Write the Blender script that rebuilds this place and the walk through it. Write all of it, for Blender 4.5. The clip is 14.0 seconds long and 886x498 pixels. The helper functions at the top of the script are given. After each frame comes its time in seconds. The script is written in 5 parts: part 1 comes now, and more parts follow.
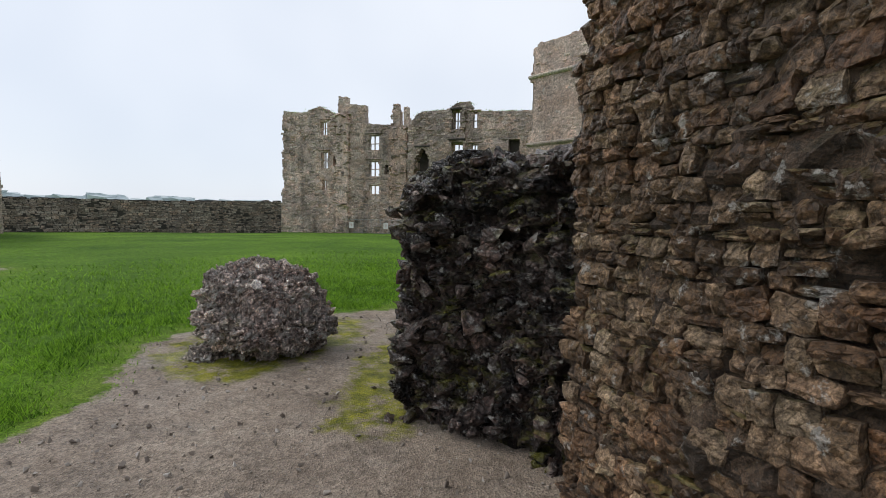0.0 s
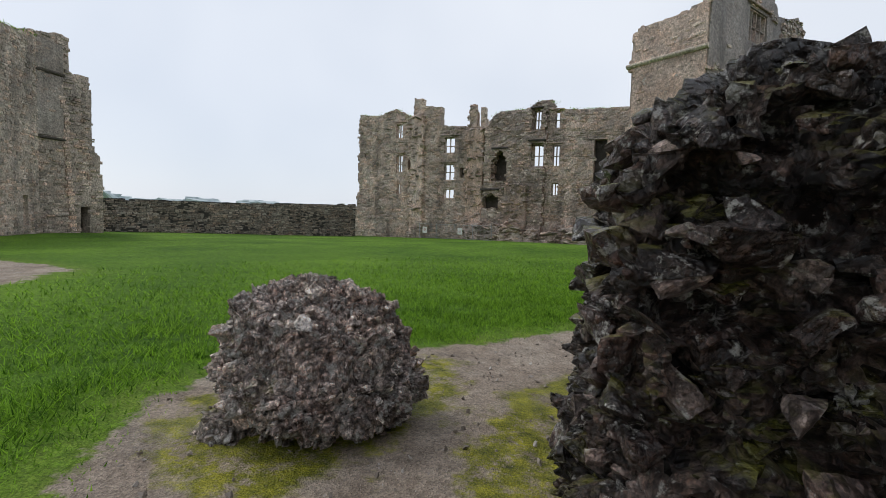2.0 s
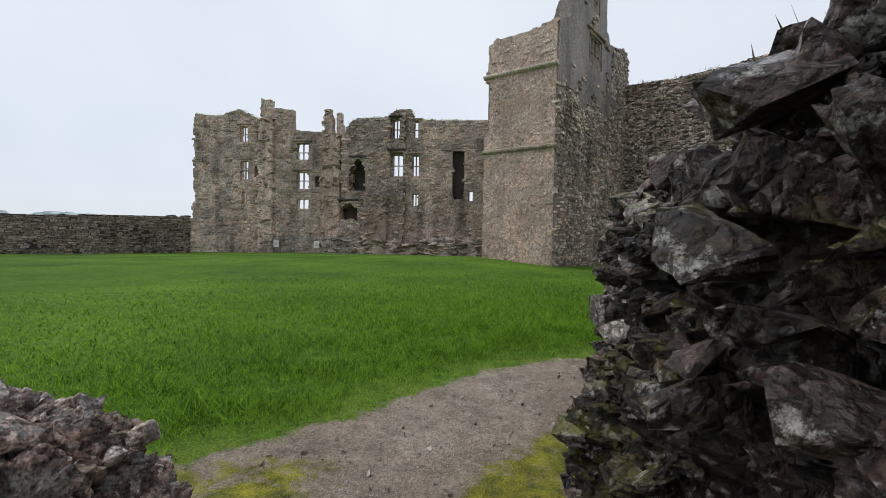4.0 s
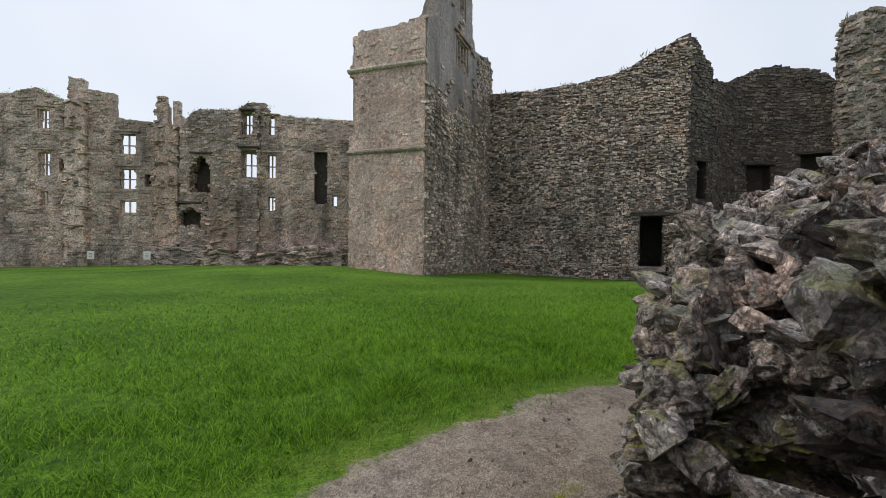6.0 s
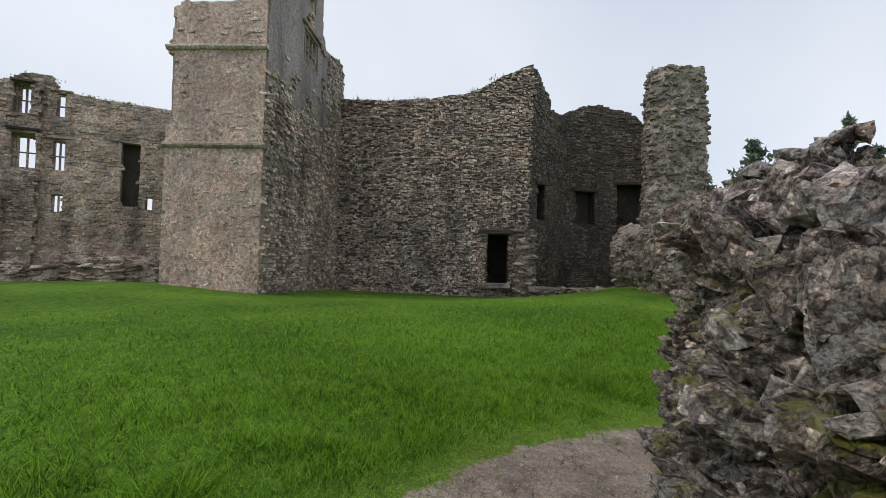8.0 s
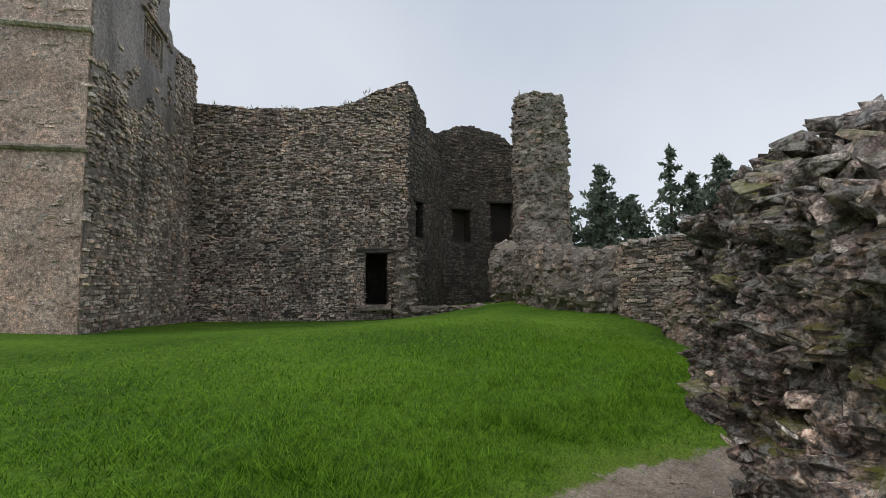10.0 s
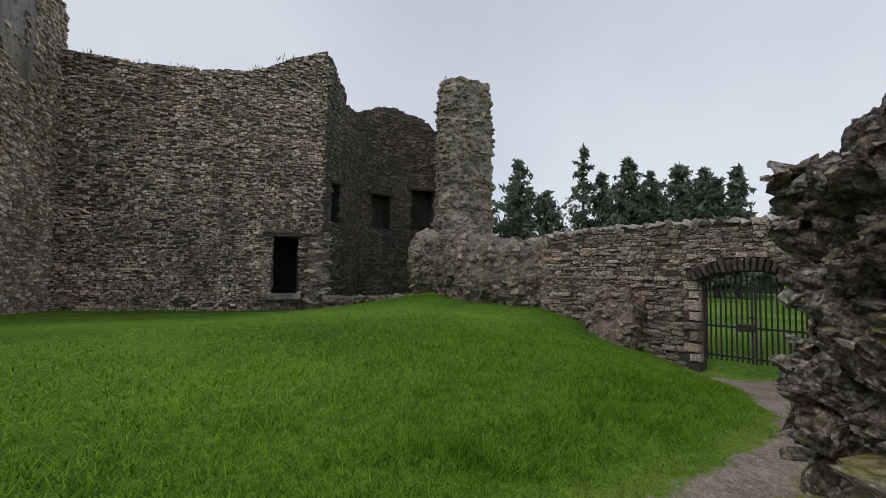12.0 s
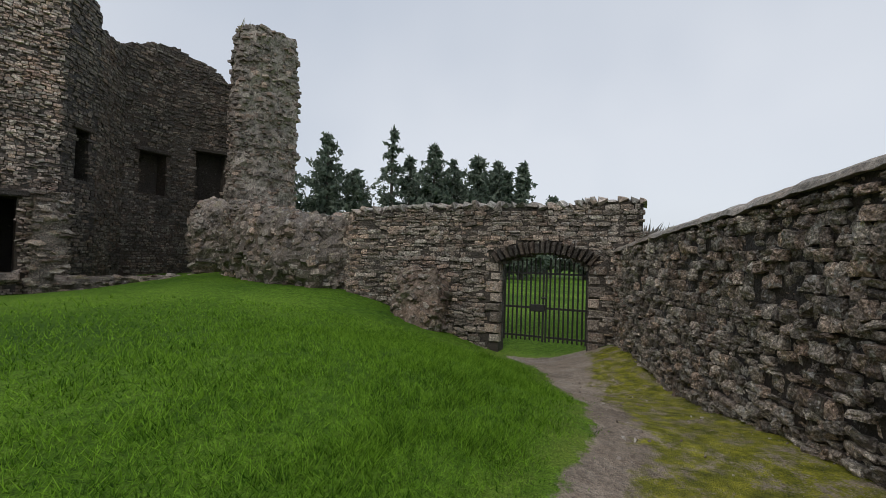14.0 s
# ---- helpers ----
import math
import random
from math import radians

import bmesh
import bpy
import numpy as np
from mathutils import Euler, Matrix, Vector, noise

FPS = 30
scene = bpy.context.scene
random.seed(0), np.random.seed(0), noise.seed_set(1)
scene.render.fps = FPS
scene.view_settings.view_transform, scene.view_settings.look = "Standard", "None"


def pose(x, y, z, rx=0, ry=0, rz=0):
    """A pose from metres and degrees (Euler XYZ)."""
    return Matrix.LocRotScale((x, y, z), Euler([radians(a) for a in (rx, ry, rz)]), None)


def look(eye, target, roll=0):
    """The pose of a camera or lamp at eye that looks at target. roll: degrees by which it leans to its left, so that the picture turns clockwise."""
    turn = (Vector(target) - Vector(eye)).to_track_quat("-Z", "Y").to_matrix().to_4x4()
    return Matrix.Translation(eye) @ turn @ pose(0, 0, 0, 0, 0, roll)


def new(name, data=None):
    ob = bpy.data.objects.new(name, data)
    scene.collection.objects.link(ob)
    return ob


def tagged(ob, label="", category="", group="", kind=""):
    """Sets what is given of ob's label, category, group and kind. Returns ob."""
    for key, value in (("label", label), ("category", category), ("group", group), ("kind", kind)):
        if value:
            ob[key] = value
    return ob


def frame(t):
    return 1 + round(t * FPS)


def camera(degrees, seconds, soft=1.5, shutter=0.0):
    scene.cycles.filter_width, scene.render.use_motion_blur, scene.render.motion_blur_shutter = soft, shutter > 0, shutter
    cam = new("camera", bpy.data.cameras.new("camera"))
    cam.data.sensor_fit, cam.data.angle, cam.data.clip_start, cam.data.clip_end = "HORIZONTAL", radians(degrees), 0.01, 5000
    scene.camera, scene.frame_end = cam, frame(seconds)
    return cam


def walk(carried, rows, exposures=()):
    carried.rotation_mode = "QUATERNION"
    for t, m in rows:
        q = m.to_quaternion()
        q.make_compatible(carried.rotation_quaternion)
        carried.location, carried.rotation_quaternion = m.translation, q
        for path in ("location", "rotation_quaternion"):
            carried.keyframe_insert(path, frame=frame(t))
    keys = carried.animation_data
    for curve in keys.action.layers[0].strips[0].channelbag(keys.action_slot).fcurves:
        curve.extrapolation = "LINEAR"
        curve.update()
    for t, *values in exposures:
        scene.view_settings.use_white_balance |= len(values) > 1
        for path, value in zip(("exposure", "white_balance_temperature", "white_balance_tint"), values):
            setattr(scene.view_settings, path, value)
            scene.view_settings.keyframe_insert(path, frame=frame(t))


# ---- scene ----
cam = camera(87.2, 14.0, soft=0.55)
PATH = [
    (0, (0.698, -0.374, 1.659), (0.509, 1.612, 1.519), 1.2),
    (0.5, (0.482, 0.139, 1.577), (0.136, 2.106, 1.473), 2.3),
    (1, (0.256, 0.668, 1.562), (-0.179, 2.617, 1.456), 2.7),
    (1.5, (0.041, 1.203, 1.572), (-0.468, 3.133, 1.45), 2.3),
    (2, (-0.171, 1.709, 1.592), (-0.654, 3.645, 1.468), 1.9),
    (2.5, (-0.368, 2.208, 1.576), (-0.76, 4.167, 1.48), 1.2),
    (3, (-0.53, 2.7, 1.546), (-0.795, 4.68, 1.456), 1.8),
    (3.2, (-0.564, 2.904, 1.549), (-0.749, 4.894, 1.471), 1.6),
    (5.3, (-0.496, 5.029, 1.603), (-0.035, 6.976, 1.577), 1.3),
    (5.5, (-0.464, 5.221, 1.606), (0.044, 7.155, 1.588), 1.2),
    (6, (-0.307, 5.666, 1.626), (0.361, 7.551, 1.606), 0.6),
    (6.5, (-0.084, 6.084, 1.639), (0.705, 7.921, 1.65), 0.5),
    (7, (0.117, 6.491, 1.614), (1.039, 8.265, 1.652), 1.3),
    (7.5, (0.284, 6.89, 1.603), (1.377, 8.565, 1.652), 1.5),
    (8, (0.465, 7.288, 1.605), (1.695, 8.864, 1.663), 1.5),
    (8.5, (0.597, 7.652, 1.605), (1.955, 9.117, 1.697), 0.7),
    (9, (0.734, 7.97, 1.601), (2.203, 9.323, 1.72), -0.0),
    (9.2, (0.805, 8.081, 1.602), (2.301, 9.403, 1.724), -0.2),
    (11.3, (1.749, 9.006, 1.621), (3.49, 9.979, 1.776), -0.2),
    (11.5, (1.862, 9.096, 1.613), (3.614, 10.049, 1.752), 0.2),
    (12, (2.183, 9.302, 1.581), (3.974, 10.186, 1.686), 0.6),
    (12.5, (2.561, 9.464, 1.584), (4.415, 10.209, 1.676), 0.5),
    (13, (2.962, 9.565, 1.587), (4.875, 10.139, 1.678), 1.0),
    (13.5, (3.348, 9.611, 1.549), (5.317, 9.953, 1.629), 1.8),
    (14, (3.757, 9.625, 1.519), (5.754, 9.724, 1.559), 1.8),
]
walk(cam, [(t, look(eye, target, roll)) for t, eye, target, roll in PATH],
     exposures=[(0.0, 0.14), (1.5, 0.07), (3.2, 0.03), (5.5, 0.14), (6.5, 0.14), (9.0, 0.0), (11.5, -0.17), (14.0, -0.18)])

# ---------------------------------------------------------------- light
world = bpy.data.worlds.new("overcast_sky")
scene.world = world
world.use_nodes = True
wn, wl = world.node_tree.nodes, world.node_tree.links
wn.clear()
w_out = wn.new("ShaderNodeOutputWorld")
w_bg = wn.new("ShaderNodeBackground")
w_sky = wn.new("ShaderNodeTexSky")
w_sky.sky_type = "NISHITA"
w_sky.sun_disc = False
w_sky.sun_elevation = radians(49)
w_sky.sun_rotation = radians(-73)
w_sky.dust_density = 1.0
w_scale = wn.new("ShaderNodeVectorMath")
w_scale.operation = "SCALE"
w_scale.inputs["Scale"].default_value = 0.013
w_tc = wn.new("ShaderNodeTexCoord")
w_noise = wn.new("ShaderNodeTexNoise")
w_noise.inputs["Scale"].default_value = 1.6
w_noise.inputs["Detail"].default_value = 3.0
w_ramp = wn.new("ShaderNodeValToRGB")
w_ramp.color_ramp.elements[0].position = 0.3
w_ramp.color_ramp.elements[0].color = (0.575, 0.63, 0.722, 1)
w_ramp.color_ramp.elements[1].position = 0.7
w_ramp.color_ramp.elements[1].color = (0.76, 0.795, 0.855, 1)
w_add = wn.new("ShaderNodeVectorMath")
w_add.operation = "ADD"
wl.new(w_tc.outputs["Generated"], w_noise.inputs["Vector"])
wl.new(w_noise.outputs["Fac"], w_ramp.inputs["Fac"])
wl.new(w_sky.outputs["Color"], w_scale.inputs[0])
wl.new(w_scale.outputs["Vector"], w_add.inputs[0])
wl.new(w_ramp.outputs["Color"], w_add.inputs[1])
wl.new(w_add.outputs["Vector"], w_bg.inputs["Color"])
w_bg.inputs["Strength"].default_value = 1.0
wl.new(w_bg.outputs["Background"], w_out.inputs["Surface"])

sun_data = bpy.data.lights.new("sun", "SUN")
sun_data.energy = 1.2
sun_data.angle = radians(25)
sun_data.color = (1.0, 0.97, 0.92)
sun = new("sun", sun_data)
sun.matrix_world = look((-40, 22, 48), (0, 10, 0))


# ---------------------------------------------------------------- materials
class Mat:
    """A small writer of node materials."""

    def __init__(self, name, rough=0.85):
        self.m = bpy.data.materials.new(name)
        self.m.use_nodes = True
        self.n, self.l = self.m.node_tree.nodes, self.m.node_tree.links
        self.b = self.n["Principled BSDF"]
        self.b.inputs["Roughness"].default_value = rough
        self.pos = self.n.new("ShaderNodeNewGeometry")

    def noise(self, scale, detail=4.0, rough=0.55, vec=None):
        k = self.n.new("ShaderNodeTexNoise")
        k.inputs["Scale"].default_value, k.inputs["Detail"].default_value, k.inputs["Roughness"].default_value = scale, detail, rough
        self.l.new(vec or self.pos.outputs["Position"], k.inputs["Vector"])
        return k.outputs["Fac"]

    def stretch(self, x, y, z):
        k = self.n.new("ShaderNodeVectorMath")
        k.operation = "MULTIPLY"
        k.inputs[1].default_value = (x, y, z)
        self.l.new(self.pos.outputs["Position"], k.inputs[0])
        return k.outputs["Vector"]

    def voronoi(self, scale, out="Distance", feature="F1"):
        k = self.n.new("ShaderNodeTexVoronoi")
        k.feature = feature
        k.inputs["Scale"].default_value = scale
        self.l.new(self.pos.outputs["Position"], k.inputs["Vector"])
        return k.outputs[out]

    def math(self, op, a, b=0.0, clamp=False):
        k = self.n.new("ShaderNodeMath")
        k.operation, k.use_clamp = op, clamp
        for i, v in enumerate((a, b)):
            if isinstance(v, (int, float)):
                k.inputs[i].default_value = v
            else:
                self.l.new(v, k.inputs[i])
        return k.outputs[0]

    def ramp(self, fac, stops):
        k = self.n.new("ShaderNodeValToRGB")
        e = k.color_ramp.elements
        while len(e) < len(stops):
            e.new(0.5)
        for s, (p, c) in zip(e, stops):
            s.position = p
            s.color = (*c, 1) if not isinstance(c, (int, float)) else (c, c, c, 1)
        self.l.new(fac, k.inputs["Fac"])
        return k.outputs["Color"]

    def mix(self, fac, a, b, mode="MIX"):
        k = self.n.new("ShaderNodeMix")
        k.data_type, k.blend_type = "RGBA", mode
        for i, v in ((0, fac), (6, a), (7, b)):
            if isinstance(v, (int, float)):
                k.inputs[i].default_value = v
            elif isinstance(v, tuple):
                k.inputs[i].default_value = (*v, 1)
            else:
                self.l.new(v, k.inputs[i])
        return k.outputs[2]

    def attr(self, name):
        k = self.n.new("ShaderNodeAttribute")
        k.attribute_name = name
        return k.outputs["Fac"]

    def random(self):
        """A number for each piece, whether an object or an island of a joined mesh."""
        o = self.n.new("ShaderNodeObjectInfo")
        return self.math("FRACT", self.math("ADD", self.math("ADD", o.outputs["Random"], self.pos.outputs["Random Per Island"]), self.attr("stone_tone")))

    def normal_z(self):
        k = self.n.new("ShaderNodeSeparateXYZ")
        self.l.new(self.pos.outputs["Normal"], k.inputs[0])
        return k.outputs["Z"]

    def finish(self, color, bump=None, strength=0.5, dist=0.02, rough=None, spec=None):
        if isinstance(color, tuple):
            self.b.inputs["Base Color"].default_value = (*color, 1)
        else:
            self.l.new(color, self.b.inputs["Base Color"])
        if bump is not None:
            k = self.n.new("ShaderNodeBump")
            k.inputs["Strength"].default_value, k.inputs["Distance"].default_value = strength, dist
            self.l.new(bump, k.inputs["Height"])
            self.l.new(k.outputs["Normal"], self.b.inputs["Normal"])
        if rough is not None:
            self.l.new(rough, self.b.inputs["Roughness"])
        if spec is not None:
            self.b.inputs["Specular IOR Level"].default_value = spec
        return self.m


def stone_material(name, stops, lichen=0.25, moss=0.3, rough=(0.45, 0.85), grain=14.0, bump=0.6, streaks=0.0, moss_color=(0.27, 0.26, 0.035), breccia=0.0, gain=1.0):
    k = Mat(name)
    stops = [(p, (c[0] * 1.05 * gain, c[1] * gain, c[2] * 0.97 * gain)) for p, c in stops]
    rnd = k.random()
    mid, fine, micro = k.noise(grain * 0.3, 5, 0.6), k.noise(grain * 1.7, 6, 0.68), k.noise(grain * 7, 4, 0.7)
    tone = k.math("ADD", k.math("MULTIPLY", rnd, 0.55), k.math("MULTIPLY", k.math("ADD", mid, fine), 0.33))
    color = k.ramp(tone, stops)
    color = k.mix(k.ramp(mid, [(0.2, 0.45), (0.8, 0.9)]), color, k.ramp(fine, [(0.34, 0.22), (0.58, 1.45)]), "MULTIPLY")
    color = k.mix(0.8, color, k.ramp(micro, [(0.36, 0.35), (0.6, 1.5)]), "MULTIPLY")
    hue = k.math("ADD", k.math("MULTIPLY", k.noise(1.1, 5, 0.65), 0.7), k.math("MULTIPLY", k.math("FRACT", k.math("MULTIPLY", rnd, 7.3)), 0.3))
    color = k.mix(0.8, color, k.ramp(hue, [(0.32, (0.94, 1.0, 1.02)), (0.5, (1.0, 1.0, 1.0)), (0.68, (1.17, 0.97, 0.86))]), "MULTIPLY")
    if breccia:
        warp = k.n.new("ShaderNodeVectorMath")
        warp.operation = "ADD"
        k.l.new(k.pos.outputs["Position"], warp.inputs[0])
        swirl = k.n.new("ShaderNodeTexNoise")
        swirl.inputs["Scale"].default_value, swirl.inputs["Detail"].default_value = 22.0, 3.0
        k.l.new(k.pos.outputs["Position"], swirl.inputs["Vector"])
        small = k.n.new("ShaderNodeVectorMath")
        small.operation = "SCALE"
        small.inputs["Scale"].default_value = 0.05
        k.l.new(swirl.outputs["Color"], small.inputs[0])
        k.l.new(small.outputs["Vector"], warp.inputs[1])
        cells = []
        for scale, out in ((26.0, "Color"), (26.0, "Distance"), (75.0, "Color")):
            c = k.n.new("ShaderNodeTexVoronoi")
            c.inputs["Scale"].default_value = scale
            k.l.new(warp.outputs["Vector"], c.inputs["Vector"])
            cells.append(c.outputs[out])
        color = k.mix(breccia, color, k.ramp(cells[0], [(0.15, 0.25), (0.6, 1.0), (0.9, 1.9)]), "MULTIPLY")
        color = k.mix(breccia * 0.7, color, k.ramp(cells[2], [(0.2, 0.4), (0.6, 1.1), (0.95, 1.8)]), "MULTIPLY")
        color = k.mix(breccia * 0.8, color, k.ramp(cells[1], [(0.35, 1.15), (0.75, 0.3)]), "MULTIPLY")
    patch = k.noise(0.5, 4, 0.55)
    color = k.mix(0.5, color, k.ramp(patch, [(0.36, 0.42), (0.62, 1.25)]), "MULTIPLY")
    if lichen:
        spots = k.ramp(k.noise(grain * 0.55, 7, 0.74), [(0.58 - 0.25 * (lichen - 0.25), 0.0), (0.63 - 0.25 * (lichen - 0.25), 1.0)])
        color = k.mix(k.math("MULTIPLY", spots, 0.8), color, k.ramp(micro, [(0.35, (0.24, 0.225, 0.2)), (0.65, (0.52, 0.5, 0.46))]))
    if moss:
        up = k.math("MULTIPLY", k.math("MULTIPLY", k.math("ADD", k.normal_z(), -0.3, True), 1.6), k.ramp(k.noise(2.6, 6, 0.65), [(0.5, 0.0), (0.6, 1.0)]))
        color = k.mix(k.math("MULTIPLY", up, moss, True), color, k.ramp(fine, [(0.3, tuple(0.45 * c for c in moss_color)), (0.7, moss_color)]))
    if streaks:
        wet = k.ramp(k.noise(1.0, 4, 0.6, k.stretch(0.9, 0.9, 0.13)), [(0.4, 0.0), (0.68, 1.0)])
        color = k.mix(k.math("MULTIPLY", k.math("MULTIPLY", wet, k.ramp(k.noise(0.35, 4, 0.6), [(0.36, 0.15), (0.58, 1.0)])), streaks), color, (0.035, 0.03, 0.027))
    height = k.math("ADD", k.math("ADD", k.math("MULTIPLY", mid, 1.2), fine), k.math("ADD", k.math("MULTIPLY", micro, 0.5), k.math("MULTIPLY", k.voronoi(grain * 1.6), 0.7)))
    if breccia:
        height = k.math("ADD", height, k.math("ADD", k.math("MULTIPLY", cells[1], -1.6), k.math("MULTIPLY", cells[0], 0.7)))
    return k.finish(color, height, bump, 0.03, k.ramp(k.math("ADD", k.math("MULTIPLY", mid, 0.6), k.math("MULTIPLY", rnd, 0.4)), [(0.3, rough[0]), (0.7, rough[1])]))


WALL_STOPS = [(0.2, (0.085, 0.066, 0.056)), (0.42, (0.255, 0.203, 0.172)), (0.64, (0.455, 0.375, 0.325)), (0.88, (0.7, 0.62, 0.555))]
M_CURTAIN = stone_material("weathered_grey_limestone", WALL_STOPS, lichen=0.3, moss=0.2, grain=7, bump=0.8, streaks=0.65, gain=1.12)
# Weathered limestone, its colours raised for the mist before the far range.
M_FACADE = stone_material("haze_lifted_weathered_limestone", [(0.18, (0.121, 0.099, 0.084)), (0.45, (0.268, 0.223, 0.19)), (0.7, (0.392, 0.33, 0.286)), (0.92, (0.53, 0.455, 0.405))],
                          lichen=0.2, moss=0.15, grain=5, bump=0.8, streaks=0.6, gain=1.25)
M_RUBBLE = stone_material("wet_rubble_limestone", [(0.15, (0.0554, 0.0461, 0.0415)), (0.42, (0.166, 0.134, 0.12)), (0.66, (0.314, 0.267, 0.24)), (0.93, (0.516, 0.461, 0.425))],
                          lichen=0.42, moss=0.8, rough=(0.18, 0.5), grain=16, bump=0.7, breccia=0.75, gain=1.05)
# M_RUBBLE's stops at a higher gain: a lit copy for the boulder.
M_BOULDER = stone_material("lit_pale_mortared_rubble", [(0.15, (0.0554, 0.0461, 0.0415)), (0.42, (0.166, 0.134, 0.12)), (0.66, (0.314, 0.267, 0.24)), (0.93, (0.516, 0.461, 0.425))],
                           lichen=0.46, moss=0.4, rough=(0.2, 0.55), grain=18, bump=0.9, breccia=0.7, gain=1.6)
M_MORTAR = stone_material("old_lime_mortar", [(0.15, (0.0529, 0.0422, 0.036)), (0.42, (0.159, 0.124, 0.106)), (0.68, (0.316, 0.264, 0.228)), (0.93, (0.549, 0.486, 0.433))],
                          lichen=0.42, moss=0.95, rough=(0.22, 0.6), grain=18, bump=1.0, breccia=0.75, gain=0.95)
M_DARK = stone_material("blackish_wet_limestone", [(0.15, (0.0123, 0.00943, 0.00824)), (0.42, (0.035, 0.0244, 0.021)), (0.68, (0.0876, 0.0598, 0.0504)), (0.93, (0.267, 0.207, 0.184))],
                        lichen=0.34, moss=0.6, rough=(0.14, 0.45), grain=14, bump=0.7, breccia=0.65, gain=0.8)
M_DARK_CORE = stone_material("blackish_mortar", [(0.15, (0.00902, 0.00661, 0.006)), (0.42, (0.0281, 0.0185, 0.0155)), (0.7, (0.0853, 0.0557, 0.0445)), (0.95, (0.241, 0.176, 0.15))],
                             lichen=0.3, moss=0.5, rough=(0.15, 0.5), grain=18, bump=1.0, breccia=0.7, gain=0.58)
# Wall stone darkened for algae and for shade inside the hollow corner tower.
M_DAMP_SHADE = stone_material("damp_algae_and_shade_limestone", [(0.2, (0.0231, 0.0191, 0.0158)), (0.42, (0.066, 0.0548, 0.0449)), (0.64, (0.119, 0.101, 0.0838)), (0.88, (0.211, 0.185, 0.158))], lichen=0.2, moss=0.2, grain=7, bump=0.8, streaks=0.6, gain=1.05)
M_BROWN = stone_material("brown_coursed_limestone", [(0.15, (0.033, 0.0188, 0.0095)), (0.42, (0.102, 0.0585, 0.0295)), (0.68, (0.176, 0.111, 0.061)), (0.93, (0.285, 0.214, 0.143))],
                         lichen=0.24, moss=0.3, rough=(0.4, 0.8), grain=15, bump=0.8, breccia=0.4, gain=1.08)
M_BROWN_MORTAR = stone_material("brown_lime_mortar", [(0.2, (0.021, 0.0135, 0.00825)), (0.5, (0.0638, 0.0413, 0.0255)), (0.85, (0.135, 0.0915, 0.06))],
                                lichen=0.2, moss=0.2, grain=18, bump=1.0)
M_FIELD = stone_material("grey_field_stone", [(0.15, (0.0376, 0.0316, 0.0271)), (0.42, (0.101, 0.0856, 0.0713)), (0.68, (0.181, 0.156, 0.131)), (0.93, (0.291, 0.261, 0.226))],
                         lichen=0.34, moss=0.2, grain=12, bump=0.8, breccia=0.35, gain=1.9)
# Dark joints; also on recess backs, where it paints their shade.
M_JOINT_SHADE = stone_material("dark_joint_and_recess_shade", [(0.2, (0.0165, 0.0138, 0.0116)), (0.6, (0.0468, 0.0385, 0.0319)), (0.9, (0.0825, 0.0688, 0.055))], lichen=0.1, moss=0.2, grain=14, bump=1.0)
M_COPING = stone_material("pale_cement_coping", [(0.2, (0.17, 0.155, 0.135)), (0.6, (0.31, 0.29, 0.26)), (0.9, (0.45, 0.43, 0.4))], lichen=0.3, moss=0.3, grain=9, bump=0.5)
M_RENDER = stone_material("grey_patchy_lime_render", [(0.12, (0.138, 0.115, 0.101)), (0.45, (0.285, 0.241, 0.213)), (0.8, (0.423, 0.368, 0.331))], lichen=0.15, moss=0.0, grain=5, bump=0.6, streaks=0.7, gain=0.85)
M_HEAP = stone_material("fallen_grey_limestone", [(0.15, (0.0451, 0.0377, 0.032)), (0.42, (0.123, 0.103, 0.0869)), (0.68, (0.221, 0.19, 0.161)), (0.93, (0.353, 0.316, 0.275))], lichen=0.26, moss=0.3, grain=9, bump=0.8)
M_PLASTER = stone_material("worn_lime_render", [(0.1, (0.27, 0.208, 0.173)), (0.5, (0.45, 0.355, 0.301)), (0.8, (0.58, 0.469, 0.404))], lichen=0.2, moss=0.0, grain=4, bump=0.4, streaks=0.3, breccia=0.4, gain=1.2)


